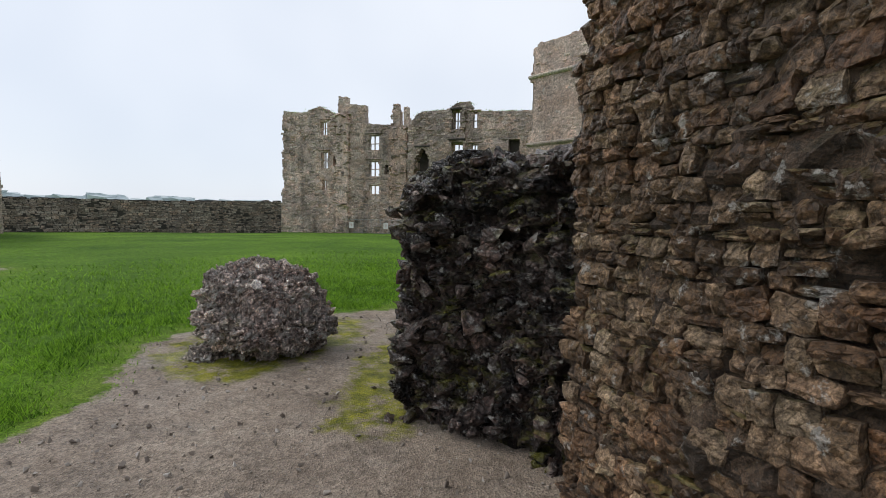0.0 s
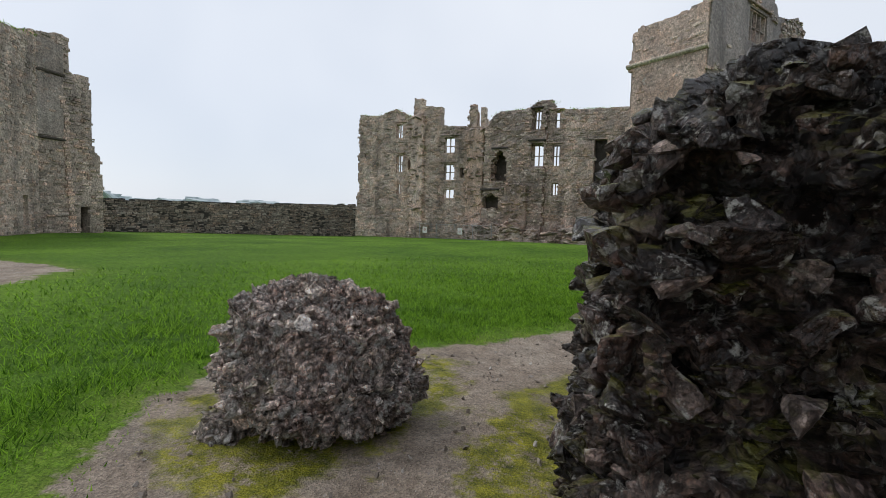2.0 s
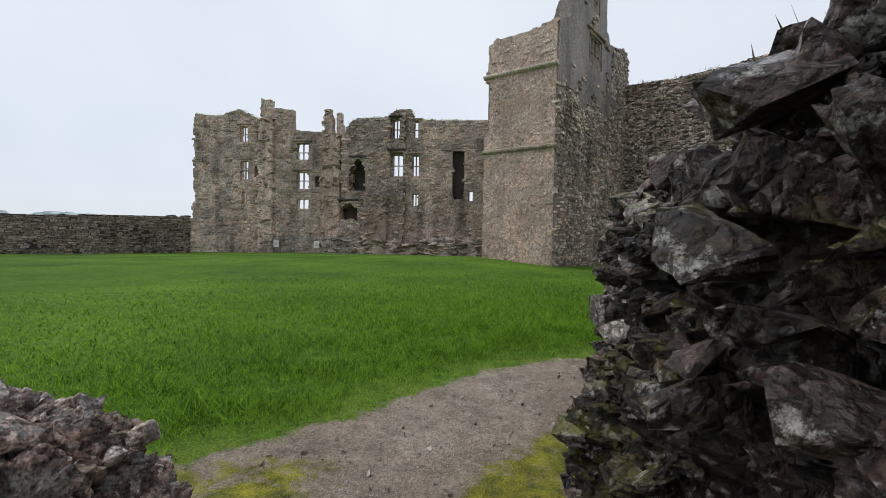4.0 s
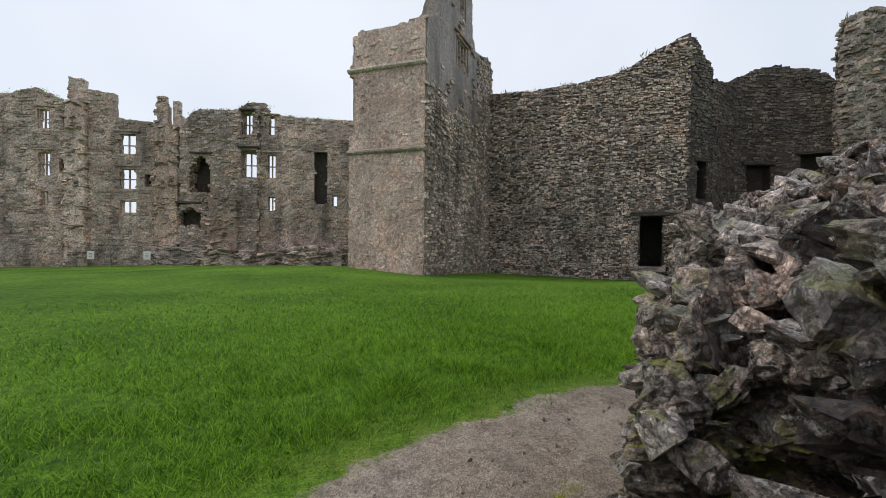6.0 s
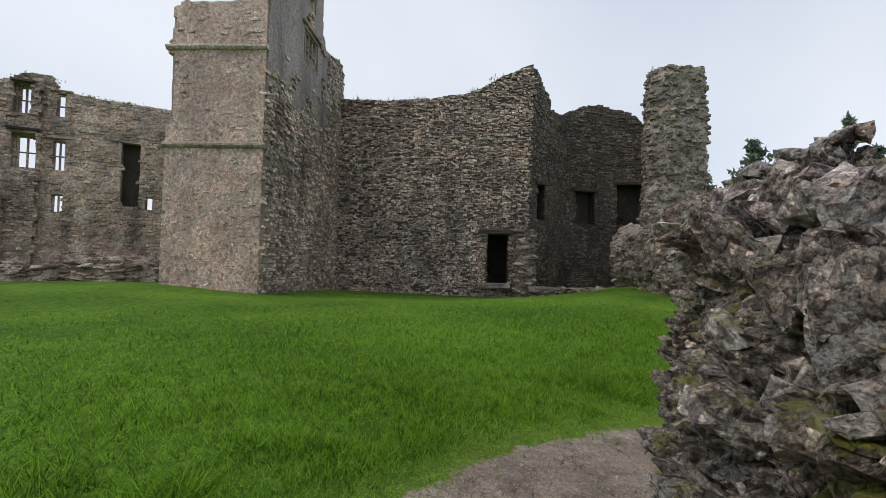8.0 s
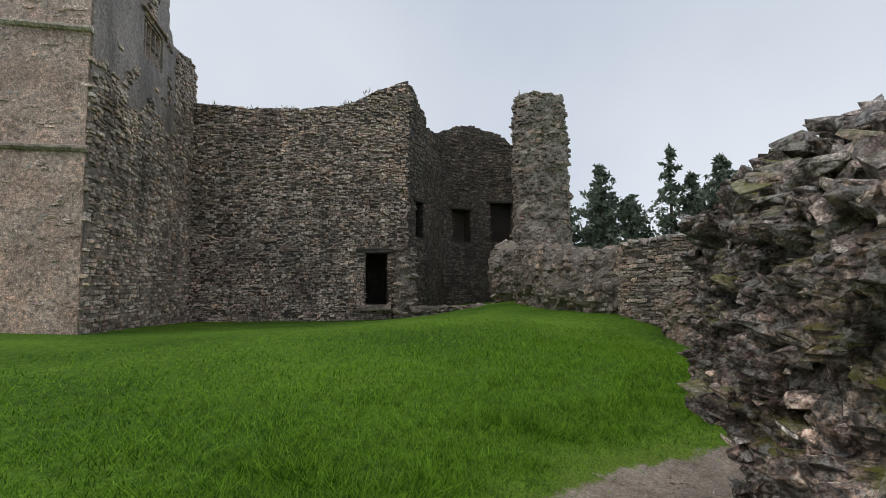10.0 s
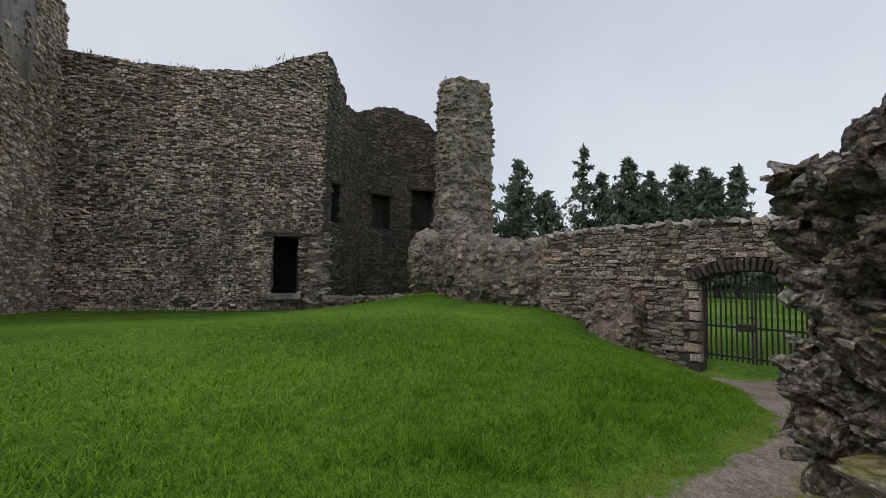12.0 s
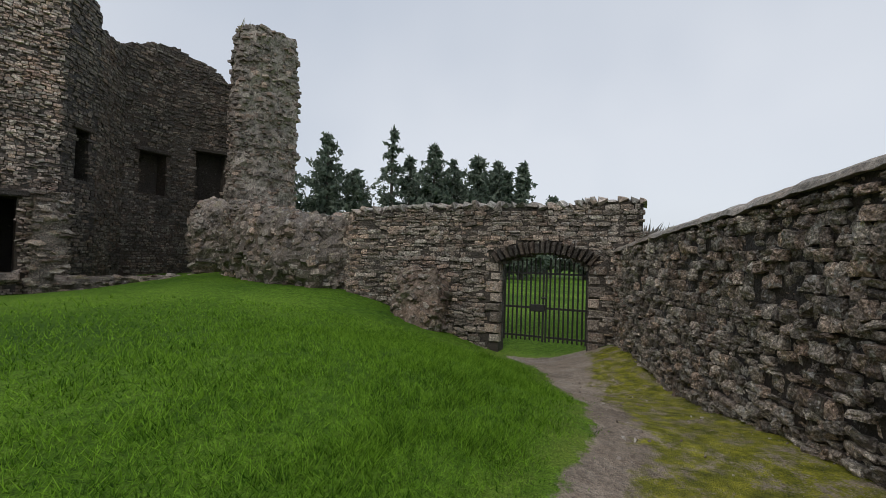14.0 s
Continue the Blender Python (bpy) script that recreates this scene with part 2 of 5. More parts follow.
def ground_material():
    k = Mat("wet_lawn_and_gravel", 0.8)
    edge = k.math("MULTIPLY", k.math("SUBTRACT", k.noise(3.2, 7, 0.72), 0.5), 1.3)
    path = k.ramp(k.math("ADD", k.attr("path"), edge), [(0.42, 0.0), (0.58, 1.0)])
    moss = k.ramp(k.math("ADD", k.attr("moss"), k.math("MULTIPLY", edge, 1.6)), [(0.45, 0.0), (0.75, 1.0)])
    fine, mid, big = k.noise(55, 5, 0.7), k.noise(6, 4, 0.6), k.noise(0.22, 3, 0.5)
    # Sheet grass lightened for mist over the far lawn; blades cover it nearby.
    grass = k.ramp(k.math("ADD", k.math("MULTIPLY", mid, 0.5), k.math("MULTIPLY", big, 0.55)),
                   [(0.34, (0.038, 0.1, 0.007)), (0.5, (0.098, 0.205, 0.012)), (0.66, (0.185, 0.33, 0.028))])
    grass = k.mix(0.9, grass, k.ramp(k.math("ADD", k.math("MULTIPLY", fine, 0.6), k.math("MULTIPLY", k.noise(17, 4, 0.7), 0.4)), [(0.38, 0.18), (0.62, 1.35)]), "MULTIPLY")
    pebble = k.voronoi(70, "Color")
    gravel = k.mix(0.7, k.ramp(k.math("ADD", k.math("MULTIPLY", mid, 0.45), k.math("MULTIPLY", k.noise(0.9, 3), 0.55)),
                               [(0.3, (0.22, 0.168, 0.126)), (0.5, (0.352, 0.28, 0.218)), (0.75, (0.475, 0.398, 0.322))]), k.ramp(pebble, [(0.1, 0.42), (0.9, 1.45)]), "MULTIPLY")
    gravel = k.mix(0.75, gravel, k.ramp(k.math("ADD", k.math("MULTIPLY", k.noise(13, 6, 0.75), 0.6), k.math("MULTIPLY", k.noise(2.0, 4, 0.6), 0.4)), [(0.38, 0.45), (0.52, 1.0), (0.66, 1.3)]), "MULTIPLY")
    mossy = k.ramp(k.math("ADD", k.math("MULTIPLY", fine, 0.5), k.math("MULTIPLY", mid, 0.5)), [(0.36, (0.04, 0.05, 0.01)), (0.5, (0.2, 0.2, 0.018)), (0.66, (0.48, 0.43, 0.045))])
    bare = k.mix(k.math("MULTIPLY", moss, k.ramp(k.math("ADD", k.math("MULTIPLY", k.noise(3.2, 5, 0.7), 0.6), k.math("MULTIPLY", k.noise(28, 5, 0.75), 0.4)), [(0.41, 0.0), (0.5, 1.0)])), gravel, mossy)
    verge = k.math("MULTIPLY", k.attr("verge"), k.ramp(k.noise(2.2, 5, 0.65), [(0.38, 0.1), (0.6, 1.0)]))
    grass = k.mix(k.math("MULTIPLY", verge, 0.85), grass, k.ramp(fine, [(0.32, (0.05, 0.085, 0.01)), (0.5, (0.16, 0.23, 0.03)), (0.68, (0.3, 0.36, 0.07))]))
    color = k.mix(path, grass, bare)
    wet = k.ramp(k.noise(1.3, 3), [(0.4, 0.38), (0.62, 0.75)])
    rough = k.mix(path, (0.95, 0.95, 0.95), wet)
    height = k.math("ADD", fine, k.math("MULTIPLY", k.voronoi(70), 0.8))
    return k.finish(color, height, 0.8, 0.025, rough, 0.2)


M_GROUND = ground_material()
k = Mat("wet_path_gravel", 0.6)
M_GRAVEL = k.finish(k.ramp(k.random(), [(0.2, (0.17, 0.138, 0.112)), (0.6, (0.3, 0.25, 0.207)), (0.95, (0.46, 0.415, 0.37))]), k.noise(200, 3), 0.3, 0.003)


def leaf_material(name, dark, light, rough=0.55):
    k = Mat(name, rough)
    tone = k.math("ADD", k.math("MULTIPLY", k.pos.outputs["Random Per Island"], 0.5), k.math("ADD", k.math("MULTIPLY", k.noise(0.5, 3), 0.3), k.math("MULTIPLY", k.noise(5.5, 5, 0.7), 0.75)))
    color = k.ramp(tone, [(0.54, dark), (0.98, light)])
    k.finish(color, spec=0.1)
    thin = k.n.new("ShaderNodeBsdfTranslucent")
    both = k.n.new("ShaderNodeMixShader")
    both.inputs["Fac"].default_value = 0.5
    k.l.new(color, thin.inputs["Color"])
    k.l.new(k.b.outputs["BSDF"], both.inputs[1])
    k.l.new(thin.outputs["BSDF"], both.inputs[2])
    k.l.new(both.outputs["Shader"], k.n["Material Output"].inputs["Surface"])
    return k.m


M_GRASS = leaf_material("lawn_grass_blade", (0.03, 0.092, 0.005), (0.28, 0.49, 0.045))
M_DRY = leaf_material("dry_wall_grass", (0.07, 0.08, 0.02), (0.22, 0.2, 0.09))
# Needles greyed and lightened to stand for mist around the trees.
M_FIR = leaf_material("haze_paled_conifer_needles", (0.085, 0.118, 0.092), (0.24, 0.28, 0.215))
M_BUSH = leaf_material("bare_thorn_twigs", (0.16, 0.14, 0.12), (0.32, 0.29, 0.25))
M_BARK = Mat("grey_bark").finish((0.11, 0.09, 0.075))
k = Mat("black_painted_iron", 0.45)
M_IRON = k.finish(k.ramp(k.noise(30, 4), [(0.4, (0.012, 0.012, 0.012)), (0.75, (0.045, 0.035, 0.03))]), k.noise(80, 3), 0.2, 0.004)
k = Mat("galvanised_steel", 0.4)
k.b.inputs["Metallic"].default_value = 0.8
M_STEEL = k.finish(k.ramp(k.noise(20, 3), [(0.3, (0.25, 0.26, 0.27)), (0.7, (0.42, 0.43, 0.44))]))
k = Mat("white_sign_board", 0.5)
M_SIGN = k.finish(k.ramp(k.noise(9, 3), [(0.3, (0.68, 0.67, 0.65)), (0.7, (0.8, 0.79, 0.78))]))
M_PRINT = Mat("red_sign_print", 0.5).finish((0.4, 0.09, 0.07))
# Pale blue-grey stands in for haze over the distant woods.
k = Mat("far_woodland_haze_colour", 0.9)
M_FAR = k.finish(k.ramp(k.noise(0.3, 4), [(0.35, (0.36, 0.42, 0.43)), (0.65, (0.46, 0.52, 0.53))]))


# ---------------------------------------------------------------- geometry helpers
def mesh_of(name, verts, faces, material):
    me = bpy.data.meshes.new(name)
    me.from_pydata([tuple(v) for v in verts], [], [tuple(f) for f in faces])
    me.materials.append(material)
    me.update()
    return me


def child(ob, parent):
    if parent is not None:
        ob.parent = parent
    return ob


def part(name, bm, material, parent, label=""):
    me = bpy.data.meshes.new(name)
    bm.to_mesh(me)
    bm.free()
    me.materials.append(material)
    return child(tagged(new(name, me), label), parent)


def box_bm(m, size, bevel=0.01, jitter=0.0):
    """A box of that size (x, y, z) at the pose m, with worn edges."""
    bm = bmesh.new()
    bmesh.ops.create_cube(bm, size=1.0)
    bmesh.ops.scale(bm, vec=size, verts=bm.verts)
    if bevel:
        bmesh.ops.bevel(bm, geom=bm.edges[:], offset=bevel, segments=1, affect="EDGES")
    if jitter:
        for v in bm.verts:
            v.co += Vector([random.uniform(-jitter, jitter) for _ in range(3)])
    bmesh.ops.transform(bm, matrix=m, verts=bm.verts)
    return bm


def frame_of(x, y, z, ang, size=(1, 1, 1), tilt=0.0):
    """Axes along a wall: x along it, y out of its face, z up."""
    d = Vector((math.cos(radians(ang)), math.sin(radians(ang)), 0))
    n = Vector((d.y, -d.x, 0))
    up = Vector((0, 0, 1))
    m = Matrix((d, n, up)).transposed().to_4x4()
    m = m @ Matrix.Rotation(tilt, 4, "Y")
    return Matrix.Translation((x, y, z)) @ m @ Matrix.Diagonal((*size, 1))


def smooth_noise(x, y, z=0.0):
    return noise.noise(Vector((x, y, z)))


RNG = np.random.default_rng(7)


def block_variant(rng, ragged=0.07):
    """A dressed rubble stone in a unit box: y points out of the wall."""
    v = []
    for y, k, j in ((-0.5, 0.96, 0.0), (0.22, 0.97, ragged), (0.5, 0.74, ragged)):
        for sx, sz in ((-1, -1), (1, -1), (1, 1), (-1, 1)):
            v.append((sx * k / 2 + rng.uniform(-j, j), y + rng.uniform(-1.6, 1) * j, sz * k / 2 + rng.uniform(-j, j)))
    f = []
    for a in (0, 4):
        for i in range(4):
            f.append((a + i, a + (i + 1) % 4, a + 4 + (i + 1) % 4, a + 4 + i))
    f += [(8, 9, 10), (8, 10, 11)]
    return np.array(v), f


def chunk_variant(rng, n=13):
    """A broken angular stone: the hull of a few points in a unit box."""
    bm = bmesh.new()
    for _ in range(n):
        p = rng.uniform(-0.5, 0.5, 3)
        p /= max(1e-3, np.abs(p).max() * 2 * rng.uniform(0.8, 1.15))
        bm.verts.new(p)
    bmesh.ops.convex_hull(bm, input=bm.verts[:])
    for v in [v for v in bm.verts if not v.link_faces]:
        bm.verts.remove(v)
    bmesh.ops.recalc_face_normals(bm, faces=bm.faces[:])
    bm.verts.index_update()
    out = np.array([v.co[:] for v in bm.verts]), [tuple(v.index for v in f.verts) for f in bm.faces]
    bm.free()
    return out


BLOCKS = [block_variant(RNG) for _ in range(20)]
CHUNKS = [chunk_variant(RNG, 16) for _ in range(24)]


def rubble_variant(rng):
    """A rough squared stone with knocked-off corners in a unit box."""
    bm = bmesh.new()
    for sx in (-1, 1):
        for sy in (-1, 1):
            for sz in (-1, 1):
                bm.verts.new((sx * rng.uniform(0.36, 0.5), sy * rng.uniform(0.34, 0.5), sz * rng.uniform(0.36, 0.5)))
    for _ in range(9):
        bm.verts.new((rng.uniform(-0.46, 0.46), rng.uniform(0.4, 0.54), rng.uniform(-0.46, 0.46)))
    bmesh.ops.convex_hull(bm, input=bm.verts[:])
    for v in [v for v in bm.verts if not v.link_faces]:
        bm.verts.remove(v)
    bmesh.ops.recalc_face_normals(bm, faces=bm.faces[:])
    bm.verts.index_update()
    out = np.array([v.co[:] for v in bm.verts]), [tuple(v.index for v in f.verts) for f in bm.faces]
    bm.free()
    return out


RUBBLE = [rubble_variant(RNG) for _ in range(24)]
VARIANTS = {"block": BLOCKS, "chunk": CHUNKS, "rubble": RUBBLE}


def cell_random(c, k):
    h = np.sin(c[..., 0] * 127.1 + c[..., 1] * 311.7 + c[..., 2] * 74.7 + k * 57.3) * 43758.5453
    return h - np.floor(h)


def facets(p, size, seed=0):
    """Broken-stone relief at points p: each cell is a tilted face of its own. Gives height (about -1 to 1), joint closeness and the cell's own number."""
    q = np.asarray(p) / np.asarray(size)
    base = np.floor(q)
    d1, d2 = np.full(len(q), 9.0), np.full(len(q), 9.0)
    near = np.zeros_like(q)
    for ox in (-1, 0, 1):
        for oy in (-1, 0, 1):
            for oz in (-1, 0, 1):
                c = base + (ox, oy, oz)
                m = c + np.stack([cell_random(c, seed + i) for i in (1, 2, 3)], -1)
                d = np.linalg.norm(q - m, axis=1)
                closer = d < d1
                d2 = np.where(closer, d1, np.minimum(d2, d))
                near = np.where(closer[:, None], c, near)
                d1 = np.where(closer, d, d1)
    mid = near + np.stack([cell_random(near, seed + i) for i in (1, 2, 3)], -1)
    tilt = np.stack([cell_random(near, seed + i) for i in (5, 6, 7)], -1) - 0.5
    tone = cell_random(near, seed + 9)
    return (cell_random(near, seed + 4) * 2 - 1) * 0.8 + ((q - mid) * tilt).sum(1) * 1.3, d2 - d1, tone


def shard_variant(rng):
    """A sharp broken stone in a unit box: flat fractured faces with a rough, pitted skin."""
    bm = bmesh.new()
    for _ in range(int(rng.integers(10, 15))):
        p = rng.uniform(-0.5, 0.5, 3)
        p /= max(1e-3, np.abs(p).max() * 2 * rng.uniform(0.95, 1.2))
        bm.verts.new(p)
    bmesh.ops.convex_hull(bm, input=bm.verts[:])
    for q in [q for q in bm.verts if not q.link_faces]:
        bm.verts.remove(q)
    bmesh.ops.subdivide_edges(bm, edges=bm.edges[:], cuts=2, use_grid_fill=True)
    bmesh.ops.triangulate(bm, faces=bm.faces[:])
    bmesh.ops.recalc_face_normals(bm, faces=bm.faces[:])
    bm.normal_update()
    shift = Vector(rng.uniform(0, 50, 3))
    for q in bm.verts:
        q.co += q.normal * (0.055 * noise.noise(q.co * 4.5 + shift) + 0.035 * noise.noise(q.co * 11 + shift)) + Vector(rng.uniform(-0.012, 0.012, 3))
    bm.verts.index_update()
    out = np.array([q.co[:] for q in bm.verts]), [tuple(q.index for q in f.verts) for f in bm.faces]
    bm.free()
    return out


def slab_variant(rng, nx=5, nz=4):
    """A roughly squared wall stone in a unit box: a broken front face (y out) on sides that run back into the wall."""
    seed = rng.uniform(0, 90)
    tilt_x, tilt_z = rng.uniform(-0.22, 0.22, 2)
    cut = rng.uniform(0.0, 0.13, 4)
    v, f = [], []
    for j in range(nz):
        for i in range(nx):
            a, b = i / (nx - 1) - 0.5, j / (nz - 1) - 0.5
            rim = i in (0, nx - 1) or j in (0, nz - 1)
            corner = (i in (0, nx - 1)) and (j in (0, nz - 1))
            k = 1 - (cut[(i > 0) + 2 * (j > 0)] if corner else 0)
            wob = rng.uniform(-0.045, 0.045, 2)
            y = 0.52 + tilt_x * a + tilt_z * b + 0.13 * smooth_noise(a * 3.1 + seed, b * 3.1, seed) + rng.uniform(-0.07, 0.07) - (0.07 if rim else 0.0) - (0.05 if corner else 0)
            v.append((a * k + wob[0] * 0.8, y, b * k + wob[1]))
    for j in range(nz - 1):
        for i in range(nx - 1):
            p = j * nx + i
            if (i + j) % 2:
                f += [(p, p + 1, p + nx + 1), (p, p + nx + 1, p + nx)]
            else:
                f += [(p, p + 1, p + nx), (p + 1, p + nx + 1, p + nx)]
    loop = [i for i in range(nx)] + [j * nx + nx - 1 for j in range(1, nz)] + [(nz - 1) * nx + i for i in range(nx - 2, -1, -1)] + [j * nx for j in range(nz - 2, 0, -1)]
    back = len(v)
    v += [(v[i][0] * 0.95, -0.5, v[i][2] * 0.95) for i in loop]
    for a in range(len(loop)):
        b = (a + 1) % len(loop)
        f.append((loop[b], loop[a], back + a, back + b))
    return np.array(v), f


VARIANTS["shard"] = [shard_variant(RNG) for _ in range(28)]
VARIANTS["slab"] = [slab_variant(RNG) for _ in range(28)]
VARIANTS["pebble"] = [chunk_variant(RNG, 8) for _ in range(12)]


def add_tone(ob, tone):
    layer = ob.data.attributes.new("stone_tone", "FLOAT", "POINT")
    layer.data.foreach_set("value", np.asarray(tone, np.float32))


def vertex_normals(v, faces):
    q = np.array(faces)
    nrm = np.cross(v[q[:, 2]] - v[q[:, 0]], v[q[:, 3]] - v[q[:, 1]])
    out = np.zeros_like(v)
    for i in range(4):
        np.add.at(out, q[:, i], nrm)
    return out / np.maximum(1e-9, np.linalg.norm(out, axis=1))[:, None]
SHARED = {}


def shared_mesh(kind, i, material, name):
    key = (kind, i, material.name)
    if key not in SHARED:
        SHARED[key] = mesh_of(name, *VARIANTS[kind][i], material)
    return SHARED[key]


def lay_stones(parent, name, kind, matrices, material, near=None, most=300):
    """Stones at these poses: those of the near stretch are objects of their own, the rest is joined."""
    variants = VARIANTS[kind]
    single, joined = [], []
    for m in matrices:
        (single if near and len(single) < most and near(m.translation) else joined).append(m)
    rng = np.random.default_rng(len(matrices) + 3)
    for m in single:
        ob = new(name, shared_mesh(kind, int(rng.integers(len(variants))), material, name))
        ob.parent = parent
        ob.matrix_world = m
    if not joined:
        return
    verts, faces, base = [], [], 0
    for m in joined:
        v, f = variants[int(rng.integers(len(variants)))]
        a = np.array(m)
        verts.append(v @ a[:3, :3].T + a[:3, 3])
        faces += [tuple(base + i for i in g) for g in f]
        base += len(v)
    ob = new(name + "_work", mesh_of(name + "_work", np.concatenate(verts), faces, material))
    ob.parent = parent
    tagged(ob, kind="stuff")


def courses(s0, s1, z0, z1, heights, widths, inside, seed=1):
    """Centres and sizes of rubble stones laid in rough courses."""
    rng = np.random.default_rng(seed)
    z = z0
    while z < z1:
        h = rng.uniform(*heights)
        s = s0 - rng.uniform(0, widths[1])
        while s < s1:
            w = rng.uniform(*widths) * (0.75 + 0.5 * h / heights[1])
            hh = h
            zz = z
            if rng.random() < 0.16:
                hh = h * 0.55
                if inside(s + w / 2, z + h * 0.78):
                    yield s + w / 2, z + h * 0.78, w, h * 0.42
                zz = z
            if inside(s + w / 2, zz + hh / 2):
                yield s + w / 2, zz + hh / 2 + rng.uniform(-0.1, 0.1) * h, w, hh
            s += w
        z += h


class Wall:
    """A wall with thickness along a line: s runs along it, its face looks to the right of that way."""

    def __init__(self, name, x, y, ang, length, top, base, thick, holes=(), cell=0.2, rough=0.04, material=None, left=None, right=None, label="", kind="structure", category="wall", parent=None, relief=None):
        self.x, self.y, self.ang, self.length, self.top, self.base = x, y, ang, length, top, base
        self.holes = holes
        self.d = np.array([math.cos(radians(ang)), math.sin(radians(ang))])
        self.n = np.array([self.d[1], -self.d[0]])
        self.left, self.right = left or (lambda z: 0.0), right or (lambda z: length)
        marks_s = [0, length] + [h[i] for h in holes if not callable(h) for i in (0, 1)]
        marks_z = [h[i] for h in holes if not callable(h) for i in (2, 3)]
        zmax = max(top(s) for s in np.linspace(0, length, 80)) + 0.3
        ss, zz = self.lines(-0.6, length + 0.6, cell, marks_s), self.lines(base, zmax, cell, marks_z)
        keep = {(i, j) for i in range(len(ss) - 1) for j in range(len(zz) - 1) if self.inside((ss[i] + ss[i + 1]) / 2, (zz[j] + zz[j + 1]) / 2)}
        index, verts, faces = {}, [], []

        def corner(i, j, back):
            key = (i, j, back)
            if key not in index:
                s, z = ss[i], zz[j]
                t = self.top(min(max(s, 0), length))
                if abs(z - t) < cell * 0.8 and z > base:
                    z = z * 0.4 + t * 0.6
                p = np.array([x, y]) + self.d * s
                k = rough * (smooth_noise(s * 1.1 + x, z * 1.1, ang) + 0.6 * smooth_noise(s * 4 + y, z * 4, ang))
                p = p + self.n * (-thick - k if back else k)
                index[key] = len(verts)
                verts.append((p[0], p[1], z))
            return index[key]

        for i, j in keep:
            faces.append((corner(i, j, 0), corner(i + 1, j, 0), corner(i + 1, j + 1, 0), corner(i, j + 1, 0)))
            faces.append((corner(i, j + 1, 1), corner(i + 1, j + 1, 1), corner(i + 1, j, 1), corner(i, j, 1)))
            for di, dj, a, b in ((-1, 0, (0, 1), (0, 0)), (1, 0, (1, 0), (1, 1)), (0, -1, (0, 0), (1, 0)), (0, 1, (1, 1), (0, 1))):
                if (i + di, j + dj) not in keep:
                    faces.append((corner(i + a[0], j + a[1], 1), corner(i + b[0], j + b[1], 1), corner(i + b[0], j + b[1], 0), corner(i + a[0], j + a[1], 0)))
        tone = None
        if relief:
            v = np.array(verts)
            up, joint, tone = facets(v, relief[0], 3)
            fine, fine_joint, _ = facets(v, np.array(relief[0]) * 0.4, 8)
            front = np.array([not key[2] for key in index])
            s, s2 = np.clip(joint / 0.24, 0, 1), np.clip(fine_joint / 0.3, 0, 1)
            push = relief[1] * (s * s * (3 - 2 * s) * (1.2 + 0.8 * up) - 0.8 + 0.35 * s2 * (1 + fine)) * front
            v[:, :2] += push[:, None] * self.n
            verts = v
        self.ob = child(tagged(new(name, mesh_of(name, verts, faces, material)), label, category, kind=kind), parent)
        if tone is not None:
            add_tone(self.ob, tone)

    @staticmethod
    def lines(a, b, cell, marks):
        marks = sorted({round(m, 3) for m in marks if a < m < b} | {a, b})
        out = []
        for p, q in zip(marks, marks[1:]):
            out += list(np.linspace(p, q, max(1, round((q - p) / cell)), endpoint=False))
        return out + [b]

    def hole(self, s, z, grow=0.0):
        for h in self.holes:
            if callable(h):
                if h(s, z):
                    return True
            elif h[0] - grow < s < h[1] + grow and h[2] - grow < z < h[3] + grow:
                return True
        return False

    def inside(self, s, z):
        return self.left(z) < s < self.right(z) and z < self.top(min(max(s, 0), self.length)) and not self.hole(s, z)

    def at(self, s, z, out=0.0, size=(1, 1, 1), tilt=0.0):
        p = np.array([self.x, self.y]) + self.d * s + self.n * out
        return frame_of(p[0], p[1], z, self.ang, size, tilt)

    def stones(self, name, heights, widths, material, depth=0.16, proud=0.03, near=None, most=300, seed=1, skip=0.0, where=None, low=None, shape="block", wild=0.045, fill=0.94):
        rng = np.random.default_rng(seed + 50)
        ok = lambda s, z: self.inside(s, z) and not self.hole(s, z, 0.06) and (where is None or where(s, z)) and self.inside(s, z + heights[0] * 0.6)
        ms = []
        for s, z, w, h in courses(-0.3, self.length + 0.3, self.base if low is None else low, self.top_max(), heights, widths, ok, seed):
            if rng.random() < skip:
                continue
            out = proud * rng.uniform(-0.5, 1.3) - depth / 2 + 0.02
            ms.append(self.at(s, z, out, (w * fill, depth, h * fill), rng.normal(0, wild)))
        lay_stones(self.ob, name, shape, ms, material, near, most)

    def top_max(self):
        return max(self.top(s) for s in np.linspace(0, self.length, 80))


def profile(*points, ragged=0.12, seed=0.0):
    """A broken wall top through points (s, z), uneven stone by stone."""
    xs, zs = [p[0] for p in points], [p[1] for p in points]

    def top(s):
        return float(np.interp(s, xs, zs)) + ragged * (smooth_noise(s * 1.7, seed + 3.1) + 0.7 * smooth_noise(s * 6.0, seed))
    return top


def outline_of(points, n, smooth=2):
    p = np.array(points, float)
    q = np.vstack([p, p[:1]])
    seg = np.linalg.norm(np.diff(q, axis=0), axis=1)
    at = np.linspace(0, seg.sum(), n, endpoint=False)
    cum = np.r_[0, np.cumsum(seg)]
    out = np.c_[np.interp(at, cum, q[:, 0]), np.interp(at, cum, q[:, 1])]
    for _ in range(smooth):
        out = 0.25 * np.roll(out, 1, 0) + 0.5 * out + 0.25 * np.roll(out, -1, 0)
    return out


